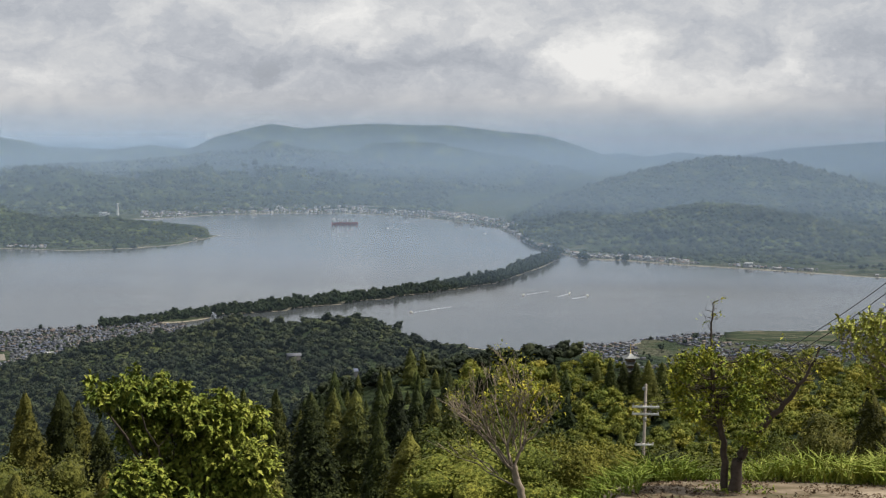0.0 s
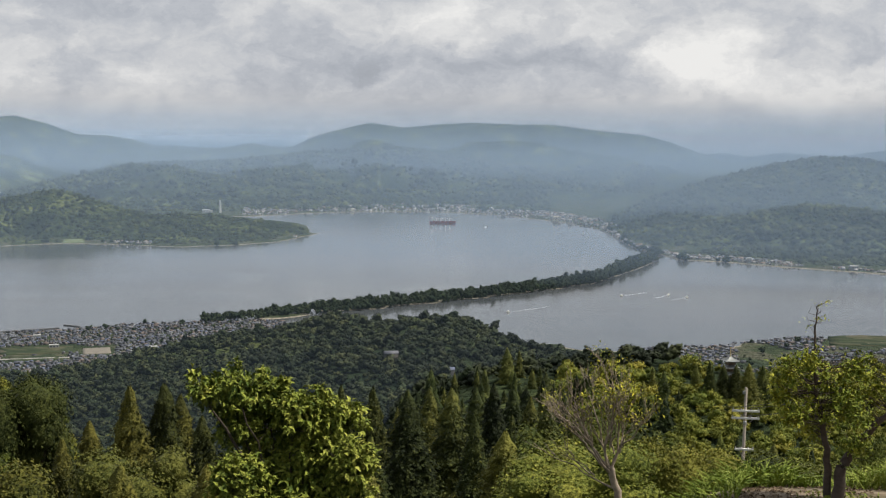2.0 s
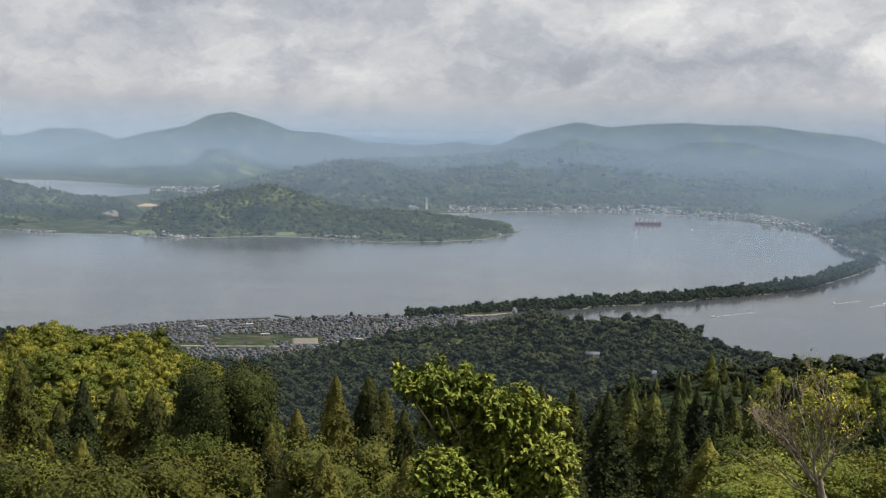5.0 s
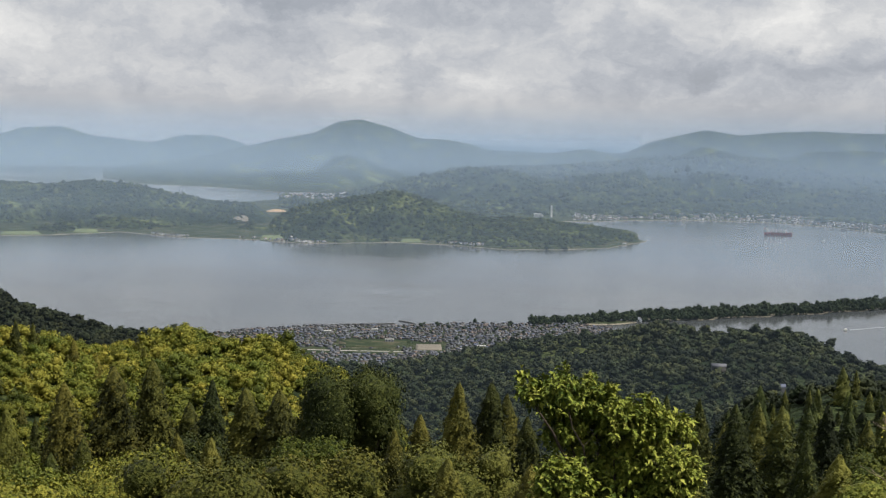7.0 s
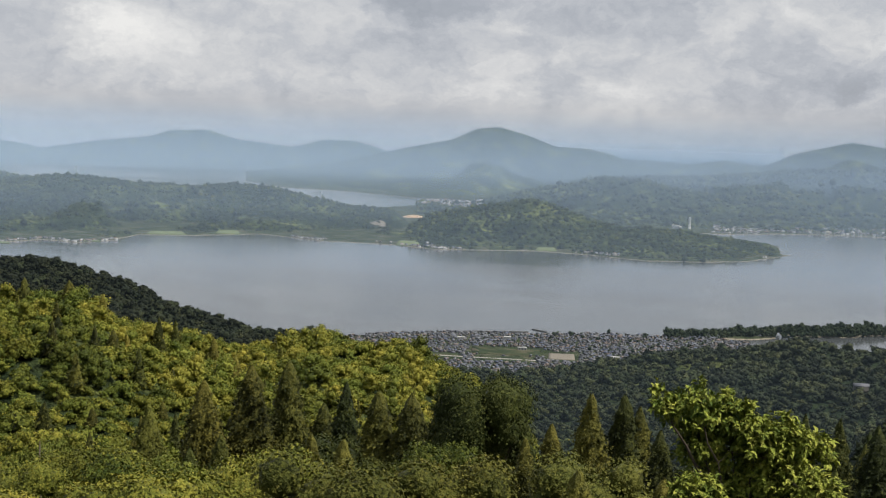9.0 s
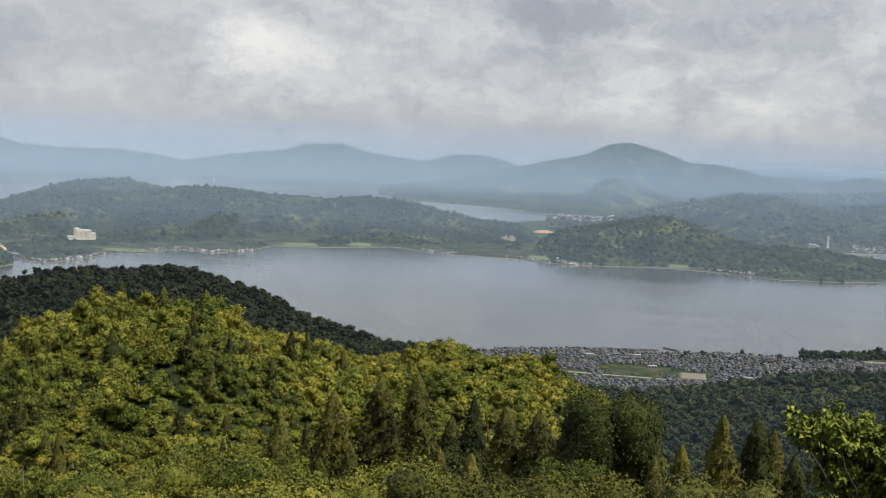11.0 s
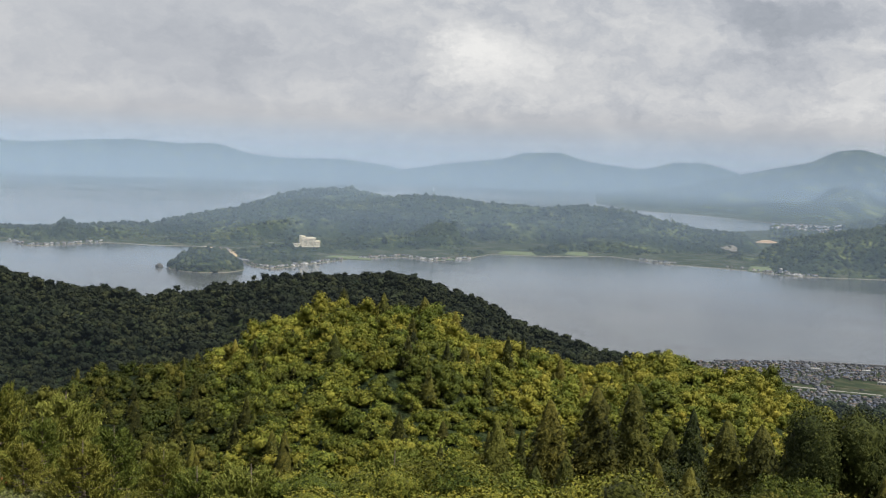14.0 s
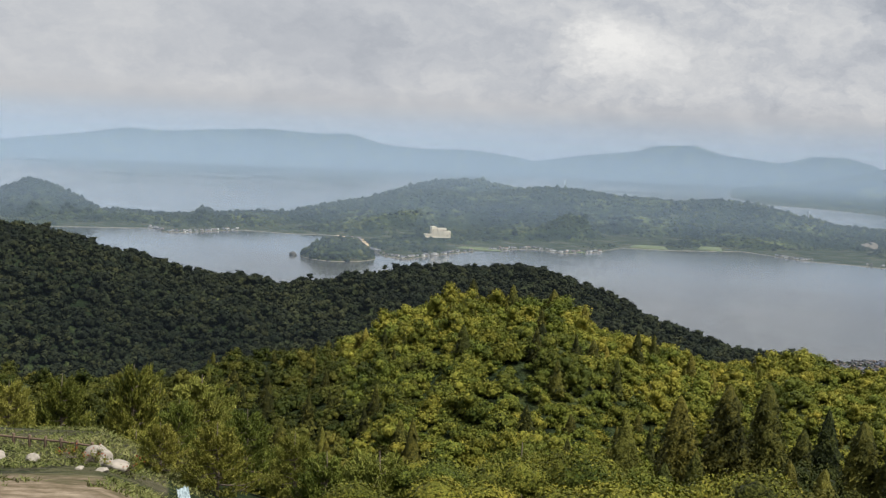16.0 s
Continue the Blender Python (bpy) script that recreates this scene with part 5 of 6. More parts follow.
# tree at the edge of the bank
rng = np.random.default_rng(109)
root, z0 = tree_root("roadside_tree", "leafy green tree at the edge of the bank", -20.6, 17.0)
lobes = deepen([(-0.83, 87.5, 0.24), (-0.55, 87.45, 0.36), (-0.27, 87.17, 0.42), (-0.42, 87.62, 0.3), (-0.1, 87.49, 0.45), (-0.3, 86.8, 0.36), (-0.72, 87.28, 0.23), (0.4, 87.3, 0.5), (0.5, 86.8, 0.5)], z0, rng, 0.3)
wood, pts = [], []
for x, y, z, q in lobes:
    t, Q = limb([(0.5, 0, 0), (0.42, 0.05, 1.0), (0.3 * 0.5 + x * 0.5, y * 0.5, 1.0 + (z - 1.0) * 0.6), (x, y, z)], 0.09 if not wood else 0.03, 0.006, 7, 0.02, rng)
    wood.append(t)
    pts.extend(Q[5:])
(lv, lf), tips, grow = shoots(rng, lobes, 420, 8, 0.085)
part("trunk", array_mesh("trunk", *join(wood), bark_mat, True), root)
part("twig_work", array_mesh("twig_work", *twigs(pts, tips, grow, rng, 3), bark_mat), root)
part("foliage", array_mesh("foliage", lv, lf, leaf_near), root)
for az, r, el, kind in ((-18.9, 31, -10.6, "cypress1"), (-17.6, 34, -11.6, "wood1"), (-20.2, 29, -11.0, "cypress0")):
    plant_top(kind, az, r, el, 0.8)

# ---------------------------------------------------------------- grass on the bank


def grass(name, label, count, a0, a1, r0, r1, tall, seed, mat=None, lean=0.5, where=None):
    g = np.random.default_rng(seed)
    A, R = g.uniform(a0, a1, count), np.sqrt(g.uniform(r0 ** 2, r1 ** 2, count))
    x, y = -np.sin(np.radians(A)) * R, np.cos(np.radians(A)) * R
    clump = fbm(x, y, 0.9, 3, seed) + fbm(x, y, 3.5, 2, seed + 3)
    keep = clump > -0.12 + 0.25 * g.random(count) - 0.2
    if where is not None:
        keep &= where(A, R)
    A, R, x, y, clump = A[keep], R[keep], x[keep], y[keep], clump[keep]
    P = np.stack([x, y, land_height(A, R) - 0.02], -1)
    D = unit(np.array([[0, 0, 1.0]]) + g.normal(size=P.shape) * np.array([lean, lean, 0.1]))
    L = tall * (0.5 + 0.7 * g.random(len(P))) * (0.8 + np.clip(clump, -0.2, 0.5))
    S = unit(np.cross(D, g.normal(size=P.shape)))
    bend = unit(D * np.array([[1, 1, 0]]) + 1e-4) * (L * 0.45)[:, None]
    wv = (0.010 + 0.012 * g.random(len(P)))[:, None]
    m = P + D * (L * 0.6)[:, None]
    e = P + D * (L * 0.95)[:, None] + bend - np.array([[0, 0, 1]]) * (L * 0.12)[:, None]
    V = np.stack([P - S * wv, P + S * wv, m + S * wv * 0.8, m - S * wv * 0.8, e], 1).reshape(-1, 3)
    k = np.arange(len(P))[:, None] * 5
    F = np.concatenate([k + np.array([[0, 1, 2]]), k + np.array([[0, 2, 3]]), k + np.array([[3, 2, 4]])])
    return tagged(new(name, array_mesh(name, V, F, mat or grass_mat)), label, "grass", kind="stuff")


grass("long_grass", "long bright green grass on the edge of the bank", 15000, -22, -5.2, 20.3, 25.5, 0.62, 401)
grass("long_grass", "long bright green grass on the slope of the bank", 7000, -9, 0.5, 17.5, 22.5, 0.5, 405)
grass("weeds", "low weeds and tufts on the dry bank", 3500, -22, -6, 14, 21, 0.16, 409, None, 0.9, lambda A, R: fbm(R * np.sin(np.radians(A)), R * np.cos(np.radians(A)), 1.4, 3, 19) > 0.05)
grass("meadow_grass", "short dry grass on the clearing", 22000, 57, 70, 30, 50, 0.22, 413, dry_grass_mat, 0.8, lambda A, R: fbm(R * np.sin(np.radians(A)), R * np.cos(np.radians(A)), 4.0, 3, 23) > -0.12 + 0.05 * (R < 36.5))

g = np.random.default_rng(421)
A, R = g.uniform(-24, -6, 9000), np.sqrt(g.uniform(13.5 ** 2, 23 ** 2, 9000))
P = np.stack([-np.sin(np.radians(A)) * R, np.cos(np.radians(A)) * R, land_height(A, R) + 0.012], -1)
keep = fbm(P[:, 0], P[:, 1], 0.8, 3, 71) > -0.06
P = P[keep]
L = 0.035 + 0.05 * g.random(len(P))
V, F = leaf_quads(P, g.normal(size=P.shape) * np.array([1, 1, 0.25]), np.array([[0, 0, 1.0]]) + g.normal(size=P.shape) * 0.35, L, L * 0.55)
tagged(new("leaf_litter", array_mesh("leaf_litter", V, F, litter_mat)), "dry brown fallen leaves on the bare bank", "leaves", kind="stuff")

# ---------------------------------------------------------------- power line


def box(cx, cy, cz, sx, sy, sz, bevel=0.0):
    b = bmesh.new()
    bmesh.ops.create_cube(b, size=1.0, matrix=Matrix.Translation((cx, cy, cz)) @ Matrix.Diagonal((sx, sy, sz, 1)))
    if bevel:
        bmesh.ops.bevel(b, geom=b.edges[:], offset=bevel, segments=2, affect="EDGES")
    return b


def bm_mesh(name, b, mat, smooth_faces=False):
    me = bpy.data.meshes.new(name)
    b.to_mesh(me)
    b.free()
    me.materials.append(mat)
    if smooth_faces:
        for poly in me.polygons:
            poly.use_smooth = True
    return me


def lathe(profile, sides=12):
    """Turn (radius, height) pairs round the z axis."""
    b = bmesh.new()
    rings = [[b.verts.new((q * math.cos(2 * math.pi * k / sides), q * math.sin(2 * math.pi * k / sides), h)) for k in range(sides)] for q, h in profile]
    for lo, hi in zip(rings, rings[1:]):
        for k in range(sides):
            b.faces.new((lo[k], lo[(k + 1) % sides], hi[(k + 1) % sides], hi[k]))
    b.faces.new(rings[0][::-1])
    b.faces.new(rings[-1])
    return b


def utility_pole(az, r, top, arms, turn, label):
    """Concrete pole with crossarms (height below the top, width), insulators and a lamp-like cap."""
    z = ground_z(az, r)
    h = top - z
    root = tagged(new("utility_pole"), label, "utility pole", "power line")
    root.matrix_basis = pose(*polar(az, r, z), 0, 1.2, az + turn)
    part("shaft", bm_mesh("shaft", lathe([(0.11, -0.4), (0.105, 0.0), (0.07, h), (0.03, h + 0.03)], 14), pole_mat, True), root)
    for drop, wide in arms:
        arm = part("crossarm", bm_mesh("crossarm", box(0, -0.16, h - drop, wide, 0.09, 0.10, 0.01), white_mat), root, "pale painted crossarm")
        for k in (-0.46, -0.16, 0.2, 0.46):
            pin = bm_mesh("insulator", lathe([(0.012, 0), (0.012, 0.03), (0.038, 0.035), (0.03, 0.06), (0.036, 0.065), (0.018, 0.10)], 10), hall_mat, True)
            ob = part("insulator", pin, arm)
            ob.location = (k * wide, -0.16, h - drop + 0.037)
        part("brace", array_mesh("brace", *join([tube([(s * wide * 0.3, -0.16, h - drop - 0.03), (0, -0.12, h - drop - 0.42)], [0.013, 0.013], 5) for s in (-1, 1)]), pole_mat), root)
    cap = part("switch_box", bm_mesh("switch_box", box(-0.10, -0.08, h - 0.22, 0.13, 0.16, 0.17, 0.02), metal_mat), root)
    band = part("steel_band", bm_mesh("steel_band", lathe([(0.085, h - 1.9), (0.092, h - 1.88), (0.092, h - 1.72), (0.085, h - 1.7)], 14), metal_mat, True), root)
    return root


POLE_AZ, POLE_R = -8.95, 65.0
utility_pole(POLE_AZ, POLE_R, 77.55, ((1.15, 1.38), (1.52, 1.38), (3.12, 0.95)), 8, "weathered utility pole with three white crossarms")
utility_pole(-30.0, 30.0, 92.6, ((0.3, 1.6), (0.9, 1.6)), 60, "grey concrete utility pole beside the lookout")
for k, (off, drop) in enumerate(((-0.6, 1.0), (0.55, 1.0), (0.1, 1.4))):
    a = polar(POLE_AZ, POLE_R, 77.55 - drop) + np.array([math.cos(radians(POLE_AZ + 8)), math.sin(radians(POLE_AZ + 8)), 0]) * off
    e = polar(-30.0, 30.0, 92.2 - 0.6 * (k == 2)) + np.array([0.5, 0.86, 0]) * off
    s = np.linspace(0, 1, 28)[:, None]
    P = a * (1 - s) + e * s - np.array([[0, 0, 1]]) * 4 * 1.9 * s * (1 - s)
    tagged(new("power_cable", array_mesh("power_cable", *tube(P, np.full(28, 0.014), 5), cable_mat, True)), "black power cable sagging between two poles", "cable", "power line")

# ---------------------------------------------------------------- the clearing: boulders, fence, flowers


def boulder(az, r, sx, sy, sz, seed, turn=0.0, label="pale weathered granite boulder on the grass"):
    g = np.random.default_rng(seed)
    b = bmesh.new()
    bmesh.ops.create_icosphere(b, subdivisions=4, radius=1.0)
    cuts = [(unit(g.normal(size=3)), 0.62 + 0.25 * g.random()) for _ in range(9)]
    for v in b.verts:
        p = np.array(v.co)
        for nrm, dist in cuts:
            over = p @ nrm - dist
            if over > 0:
                p = p - nrm * over * 0.9
        p = p + unit(p) * (noise.noise(Vector(p * 2.2 + seed)) * 0.10 + noise.noise(Vector(p * 7.0)) * 0.03)
        v.co = p * np.array([sx, sy, sz])
    ob = new("boulder", bm_mesh("boulder", b, stone_mat, True))
    ob.matrix_basis = pose(*polar(az, r, ground_z(az, r) + sz * 0.35), 0, 0, az + turn)
    return tagged(ob, label, "boulder", "boulders in the clearing")


boulder(62.1, 38.0, 0.44, 0.38, 0.46, 3, 20)
boulder(61.35, 37.2, 0.46, 0.36, 0.24, 5, -15, "low flat granite boulder on the grass")
boulder(64.85, 38.6, 0.22, 0.2, 0.18, 7, 40, "small pale stone on the grass")
boulder(66.3, 39.4, 0.24, 0.2, 0.2, 9, 10, "small pale stone on the grass")
boulder(62.9, 36.0, 0.14, 0.12, 0.08, 11, 0, "small pale stone on the grass")
boulder(61.9, 35.6, 0.26, 0.2, 0.09, 13, 70, "flat pale stone on the grass")

FENCE = [(69.6 - 0.66 * k, 45.3 - 0.42 * k) for k in range(12)]
fence = tagged(new("log_fence"), "low log fence with round posts along the clearing", "fence")
post_mesh = bm_mesh("post", lathe([(0.05, -0.3), (0.05, 0.36), (0.04, 0.39)], 10), timber_mat, True)
for az, r in FENCE:
    ob = part("post", post_mesh, fence)
    ob.location = polar(az, r, ground_z(az, r))
for (a0, r0), (a1, r1) in zip(FENCE, FENCE[1:]):
    p, q = polar(a0, r0, ground_z(a0, r0) + 0.27), polar(a1, r1, ground_z(a1, r1) + 0.27)
    part("rail", array_mesh("rail", *tube([p, (p + q) / 2, q], [0.034, 0.038, 0.034], 8), timber_mat, True), fence)

rng = np.random.default_rng(131)
for az, r in ((63.1, 38.6), (62.5, 37.4), (60.9, 37.0)):
    root, z0 = tree_root("azalea_bush", "low azalea bush with a few orange-red flowers", az, r)
    root["category"] = "shrub"
    lobes = [(rng.normal() * 0.3, rng.normal() * 0.25, 0.15 + 0.2 * rng.random(), 0.2) for _ in range(7)]
    (lv, lf), tips, grow = shoots(rng, lobes, 120, 6, 0.06, 0.1, 0.3)
    part("stems", array_mesh("stems", *twigs([(0, 0, 0), (0, 0, 0.1)], tips, grow, rng, 3), bark_mat), root)
    part("foliage", array_mesh("foliage", lv, lf, leaf_bright), root)
    P = tips[::7] + np.array([[0, 0, 0.03]])
    V, F = leaf_quads(np.repeat(P, 5, 0), sphere_dirs(len(P) * 5, rng) + np.array([[0, 0, 0.4]]), sphere_dirs(len(P) * 5, rng), np.full(len(P) * 5, 0.038), np.full(len(P) * 5, 0.03))
    tagged(part("flowers", array_mesh("flowers", V, F, flower_mat), root), "orange-red petals", kind="stuff")
for az, r, wide, turn in ((58.35, 36.5, 0.17, 10), (55.7, 35.5, 0.3, -8)):
    b = bmesh.new()
    bmesh.ops.create_grid(b, x_segments=14, y_segments=8, size=0.5)
    for v in b.verts:
        v.co = (v.co.x * 2 * wide, v.co.y * 0.5, 0.12 + 0.10 * noise.noise(v.co * 5 + Vector((turn, 0, 0))) + 0.25 * v.co.y)
    bmesh.ops.solidify(b, geom=b.faces[:], thickness=0.006)
    ob = tagged(new("plastic_sheet", bm_mesh("plastic_sheet", b, sheet_mat)), "crumpled pale blue plastic sheet among the bushes", "sheet", "litter under the pines")
    ob.matrix_basis = pose(*polar(az, r, ground_z(az, r) + 0.02), 0, 0, az + turn)

# ---------------------------------------------------------------- pagoda in the wood


def pagoda(az, r, top, wide):
    z = ground_z(az, r)
    root = tagged(new("pagoda"), "five-storey wooden pagoda with grey roofs and gilded spire", "pagoda")
    root.matrix_basis = pose(*polar(az, r, z), 0, 0, az + 20)
    roof_top = top - 1.5 - z
    step = roof_top / 5.2
    for i in range(5):
        h = roof_top - step * (4 - i) - step * 0.75
        s = wide * (1.14 - 0.07 * i) / 2
        part("storey", bm_mesh("storey", box(0, 0, h - step * 0.28, s * 1.05, s * 1.05, step * 0.6, 0.02), timber_mat), root)
        b = bmesh.new()
        rings = []
        for q, dz in ((0.98, -0.06), (1.0, 0.0), (0.72, 0.20), (0.42, 0.50), (0.12, 0.95 if i == 4 else 0.62)):
            ring = []
            for k in range(16):
                a = 2 * math.pi * k / 16 + math.pi / 4
                m = max(abs(math.cos(a)), abs(math.sin(a)))
                corner = (1 / m - 1) / 0.414
                ring.append(b.verts.new((math.cos(a) / m * q * s, math.sin(a) / m * q * s, h + (dz + 0.10 * corner * q) * step * 0.7)))
            rings.append(ring)
        for lo, hi in zip(rings, rings[1:]):
            for k in range(16):
                b.faces.new((lo[k], lo[(k + 1) % 16], hi[(k + 1) % 16], hi[k]))
        b.faces.new(rings[0][::-1])
        b.faces.new(rings[-1])
        part("roof", bm_mesh("roof", b, bronze_mat), root)
    prof = [(0.16, 0), (0.16, 0.12), (0.07, 0.14), (0.07, 0.5)]
    for k in range(7):
        prof += [(0.15 - 0.009 * k, 0.55 + 0.2 * k), (0.15 - 0.009 * k, 0.61 + 0.2 * k), (0.05, 0.63 + 0.2 * k), (0.05, 0.72 + 0.2 * k)]
    prof += [(0.10, 2.2), (0.02, 2.7)]
    spire_ob = part("spire", bm_mesh("spire", lathe(prof, 12), gilt_mat, True), root, "gilded ringed spire")
    spire_ob.matrix_basis = Matrix.Translation((0, 0, roof_top - 0.1)) @ Matrix.Diagonal((0.75, 0.75, 0.6, 1))


pagoda(-8.49, 213.0, 90 - 213 * math.tan(radians(9.08)), 2.9)

# ---------------------------------------------------------------- towns, ships and buildings round the bay


def on_land(az, el, start=250.0):
    """Where the way from the eye at that bearing and angle first meets the land or the water."""
    r = np.arange(start, 4800, 2.0)
    z = np.maximum(land_height(np.full_like(r, az), r), 0)
    hit = np.nonzero(z >= EYE + r * math.tan(radians(el)))[0]
    i = hit[0] if len(hit) else len(r) - 1
    return r[i], z[i]


def house_arrays(w2, d2, h, rise, over=0.12):
    """Walls and a gabled roof, as two sets of triangles."""
    W = np.array([(-w2, -d2, 0), (w2, -d2, 0), (w2, d2, 0), (-w2, d2, 0), (-w2, -d2, h), (w2, -d2, h), (w2, d2, h), (-w2, d2, h), (-w2, 0, h + rise), (w2, 0, h + rise)], float)
    WF = np.array([(0, 1, 5), (0, 5, 4), (1, 2, 6), (1, 6, 5), (2, 3, 7), (2, 7, 6), (3, 0, 4), (3, 4, 7), (5, 6, 9), (7, 4, 8)])
    a, e, k = w2 + over, d2 + over, over * rise / d2
    R = np.array([(-a, -e, h - k), (a, -e, h - k), (a, 0, h + rise + 0.06), (-a, 0, h + rise + 0.06), (-a, e, h - k), (a, e, h - k), (-a, -e, h - k + 0.1), (a, -e, h - k + 0.1), (a, 0, h + rise + 0.16), (-a, 0, h + rise + 0.16), (-a, e, h - k + 0.1), (a, e, h - k + 0.1)], float)
    q = np.array([(6, 7, 8, 9), (9, 8, 11, 10), (0, 3, 2, 1), (3, 4, 5, 2), (0, 1, 7, 6), (4, 10, 11, 5), (0, 6, 9, 3), (3, 9, 10, 4), (1, 2, 8, 7), (2, 5, 11, 8)])
    return (W, WF), (R, quads_to_tris(q))


HOUSES = [house_arrays(1.3, 0.85, 0.95, 0.55), house_arrays(1.0, 0.8, 1.25, 0.5), house_arrays(1.6, 0.9, 0.8, 0.5), house_arrays(0.8, 0.7, 0.9, 0.45), house_arrays(2.2, 1.2, 1.0, 0.35)]


def town(name, label, a0, a1, r0, r1, gap, scale, seed, where, singles=0, group="", mats=None):
    """Houses over a stretch of the plan; the nearest stand singly, the rest are joined."""
    wall_m, roof_m = mats or (wall_mat, roof_mat)
    g = np.random.default_rng(seed)
    P, A, R = wood_points(0, a0, a1, r0, r1, seed, gap)
    Z = land_height(A, R)
    keep = (Z > 0.3) & (Z < 6) & where(A, R, Z)
    P, A, R, Z = P[keep], A[keep], R[keep], Z[keep]
    order = np.argsort(R)
    P, A, R, Z = P[order], A[order], R[order], Z[order]
    street = 0.35 * np.sin(P[:, 0] / 60)
    turn = street + np.where(g.random(len(P)) < 0.5, 0, math.pi / 2) + g.normal(size=len(P)) * 0.08
    kind = g.integers(len(HOUSES), size=len(P))
    size = scale * (0.75 + 0.5 * g.random(len(P)))
    meshes = {}
    for i in range(min(singles, len(P))):
        k = kind[i]
        if k not in meshes:
            meshes[k] = (array_mesh("wall", *HOUSES[k][0], wall_m), array_mesh("roof", *HOUSES[k][1], roof_m))
        root = tagged(new("house"), "small town house with a grey tiled gable roof", "house", group)
        root.matrix_basis = Matrix.Translation((*P[i], Z[i] - 0.05)) @ Matrix.Rotation(turn[i], 4, "Z") @ Matrix.Scale(size[i], 4)
        part("wall", meshes[k][0], root)
        part("roof", meshes[k][1], root)
    if len(P) > singles:
        for which, nm, mat in ((0, "walls", wall_m), (1, "roofs", roof_m)):
            out = []
            for k in range(len(HOUSES)):
                pv, pf = HOUSES[k][which]
                s = np.nonzero((kind == k) & (np.arange(len(P)) >= singles))[0]
                if not len(s):
                    continue
                c, n2 = np.cos(turn[s])[:, None], np.sin(turn[s])[:, None]
                X = (pv[None, :, 0] * c - pv[None, :, 1] * n2) * size[s, None] + P[s, 0:1]
                Y = (pv[None, :, 0] * n2 + pv[None, :, 1] * c) * size[s, None] + P[s, 1:2]
                Zz = pv[None, :, 2] * size[s, None] + Z[s, None] - 0.05
                out.append((np.stack([X, Y, Zz], -1).reshape(-1, 3), (pf[None] + (np.arange(len(s)) * len(pv))[:, None, None]).reshape(-1, 3)))
            tagged(new(name + "_" + nm, array_mesh(nm, *join(out), mat)), label, "town", kind="stuff")


def patch_noise(A, R, size, seed):
    return fbm(R * np.sin(np.radians(A)), R * np.cos(np.radians(A)), size, 3, seed)


def slab(name, label, corners, mat, lift, category="field"):
    """A thin sheet on the lowland between four corners (bearing, distance)."""
    n = 8
    c = [polar(a, r) for a, r in corners]
    u = np.linspace(0, 1, n + 1)
    U, W2 = np.meshgrid(u, u)
    U, W2 = U.ravel()[:, None], W2.ravel()[:, None]
    P = (c[0] * (1 - U) + c[1] * U) * (1 - W2) + (c[3] * (1 - U) + c[2] * U) * W2
    P[:, 2] = np.maximum(height_at(P[:, 0], P[:, 1]), 0.2) + lift
    i, j = np.meshgrid(np.arange(n), np.arange(n))
    q = (j * (n + 1) + i).ravel()
    V = np.concatenate([P, P - np.array([[0, 0, 0.3]])])
    F = np.stack([q, q + 1, q + n + 2, q + n + 1], -1)
    rim = list(range(n)) + [k * (n + 1) + n for k in range(n)] + [n * (n + 1) + n - k for k in range(n)] + [(n - k) * (n + 1) for k in range(n)]
    m = len(P)
    S = np.array([(rim[k], rim[k] + m, rim[(k + 1) % len(rim)] + m, rim[(k + 1) % len(rim)]) for k in range(len(rim))])
    return tagged(new(name, array_mesh(name, V, np.concatenate([F, S]), mat)), label, category, kind="structure")


for corners in ([(23.9, 567), (20.8, 567), (20.8, 547), (23.9, 547)], [(23.5, 543), (21.2, 541), (21.2, 529), (23.5, 531)], [(26.2, 546), (24.5, 546), (24.5, 533), (26.2, 533)]):
    slab("paddy_field", "dark green rice fields between the houses", corners, field_mat, 0.10)
for a0, half_w, deep in VALLEYS:
    near_r = float(line(np.array([a0]), HEAD_SHORE)[0])
    slab("valley_field", "pale green fields in a valley mouth on the shore", [(a0 + half_w * 0.8, near_r + deep * 0.85), (a0 - half_w * 0.8, near_r + deep * 0.85), (a0 - half_w * 1.1, near_r + 7), (a0 + half_w * 1.1, near_r + 7)], meadow_mat, 0.35)
slab("beach", "orange sand beach in the corner of the bay", [(50.62, 1135), (50.36, 1140), (50.25, 1078), (50.5, 1075)], beach_mat, 0.25, "beach")
slab("beach", "curved end of the orange sand beach", [(51.7, 1206), (50.40, 1146), (50.62, 1134), (51.7, 1199)], beach_mat, 0.25, "beach")
slab("playing_field", "bare sandy playing field in the town", [(20.4, 556), (19.25, 556), (19.2, 540), (20.4, 540)], tan_mat, 0.12)
slab("paddy_field", "green fields on the flat cape", [(-12.6, 603), (-17.2, 616), (-17.4, 585), (-12.7, 574)], field_mat, 0.10)
slab("road", "pale concrete road through the fields", [(26.4, 541), (20.4, 535), (20.4, 533.6), (26.4, 539.6)], concrete_mat, 0.14, "road")


def in_fields(A, R):
    return ((A > 20.6) & (A < 24.1) & (R > 546) & (R < 568)) | ((A > 21) & (A < 23.7) & (R > 528) & (R < 543)) | ((A > 24.3) & (A < 26.4) & (R > 532) & (R < 546)) | ((A > 19.0) & (A < 20.6) & (R > 535) & (R < 560)) | ((A < -12.4) & (A > -17.6) & (R > 568))


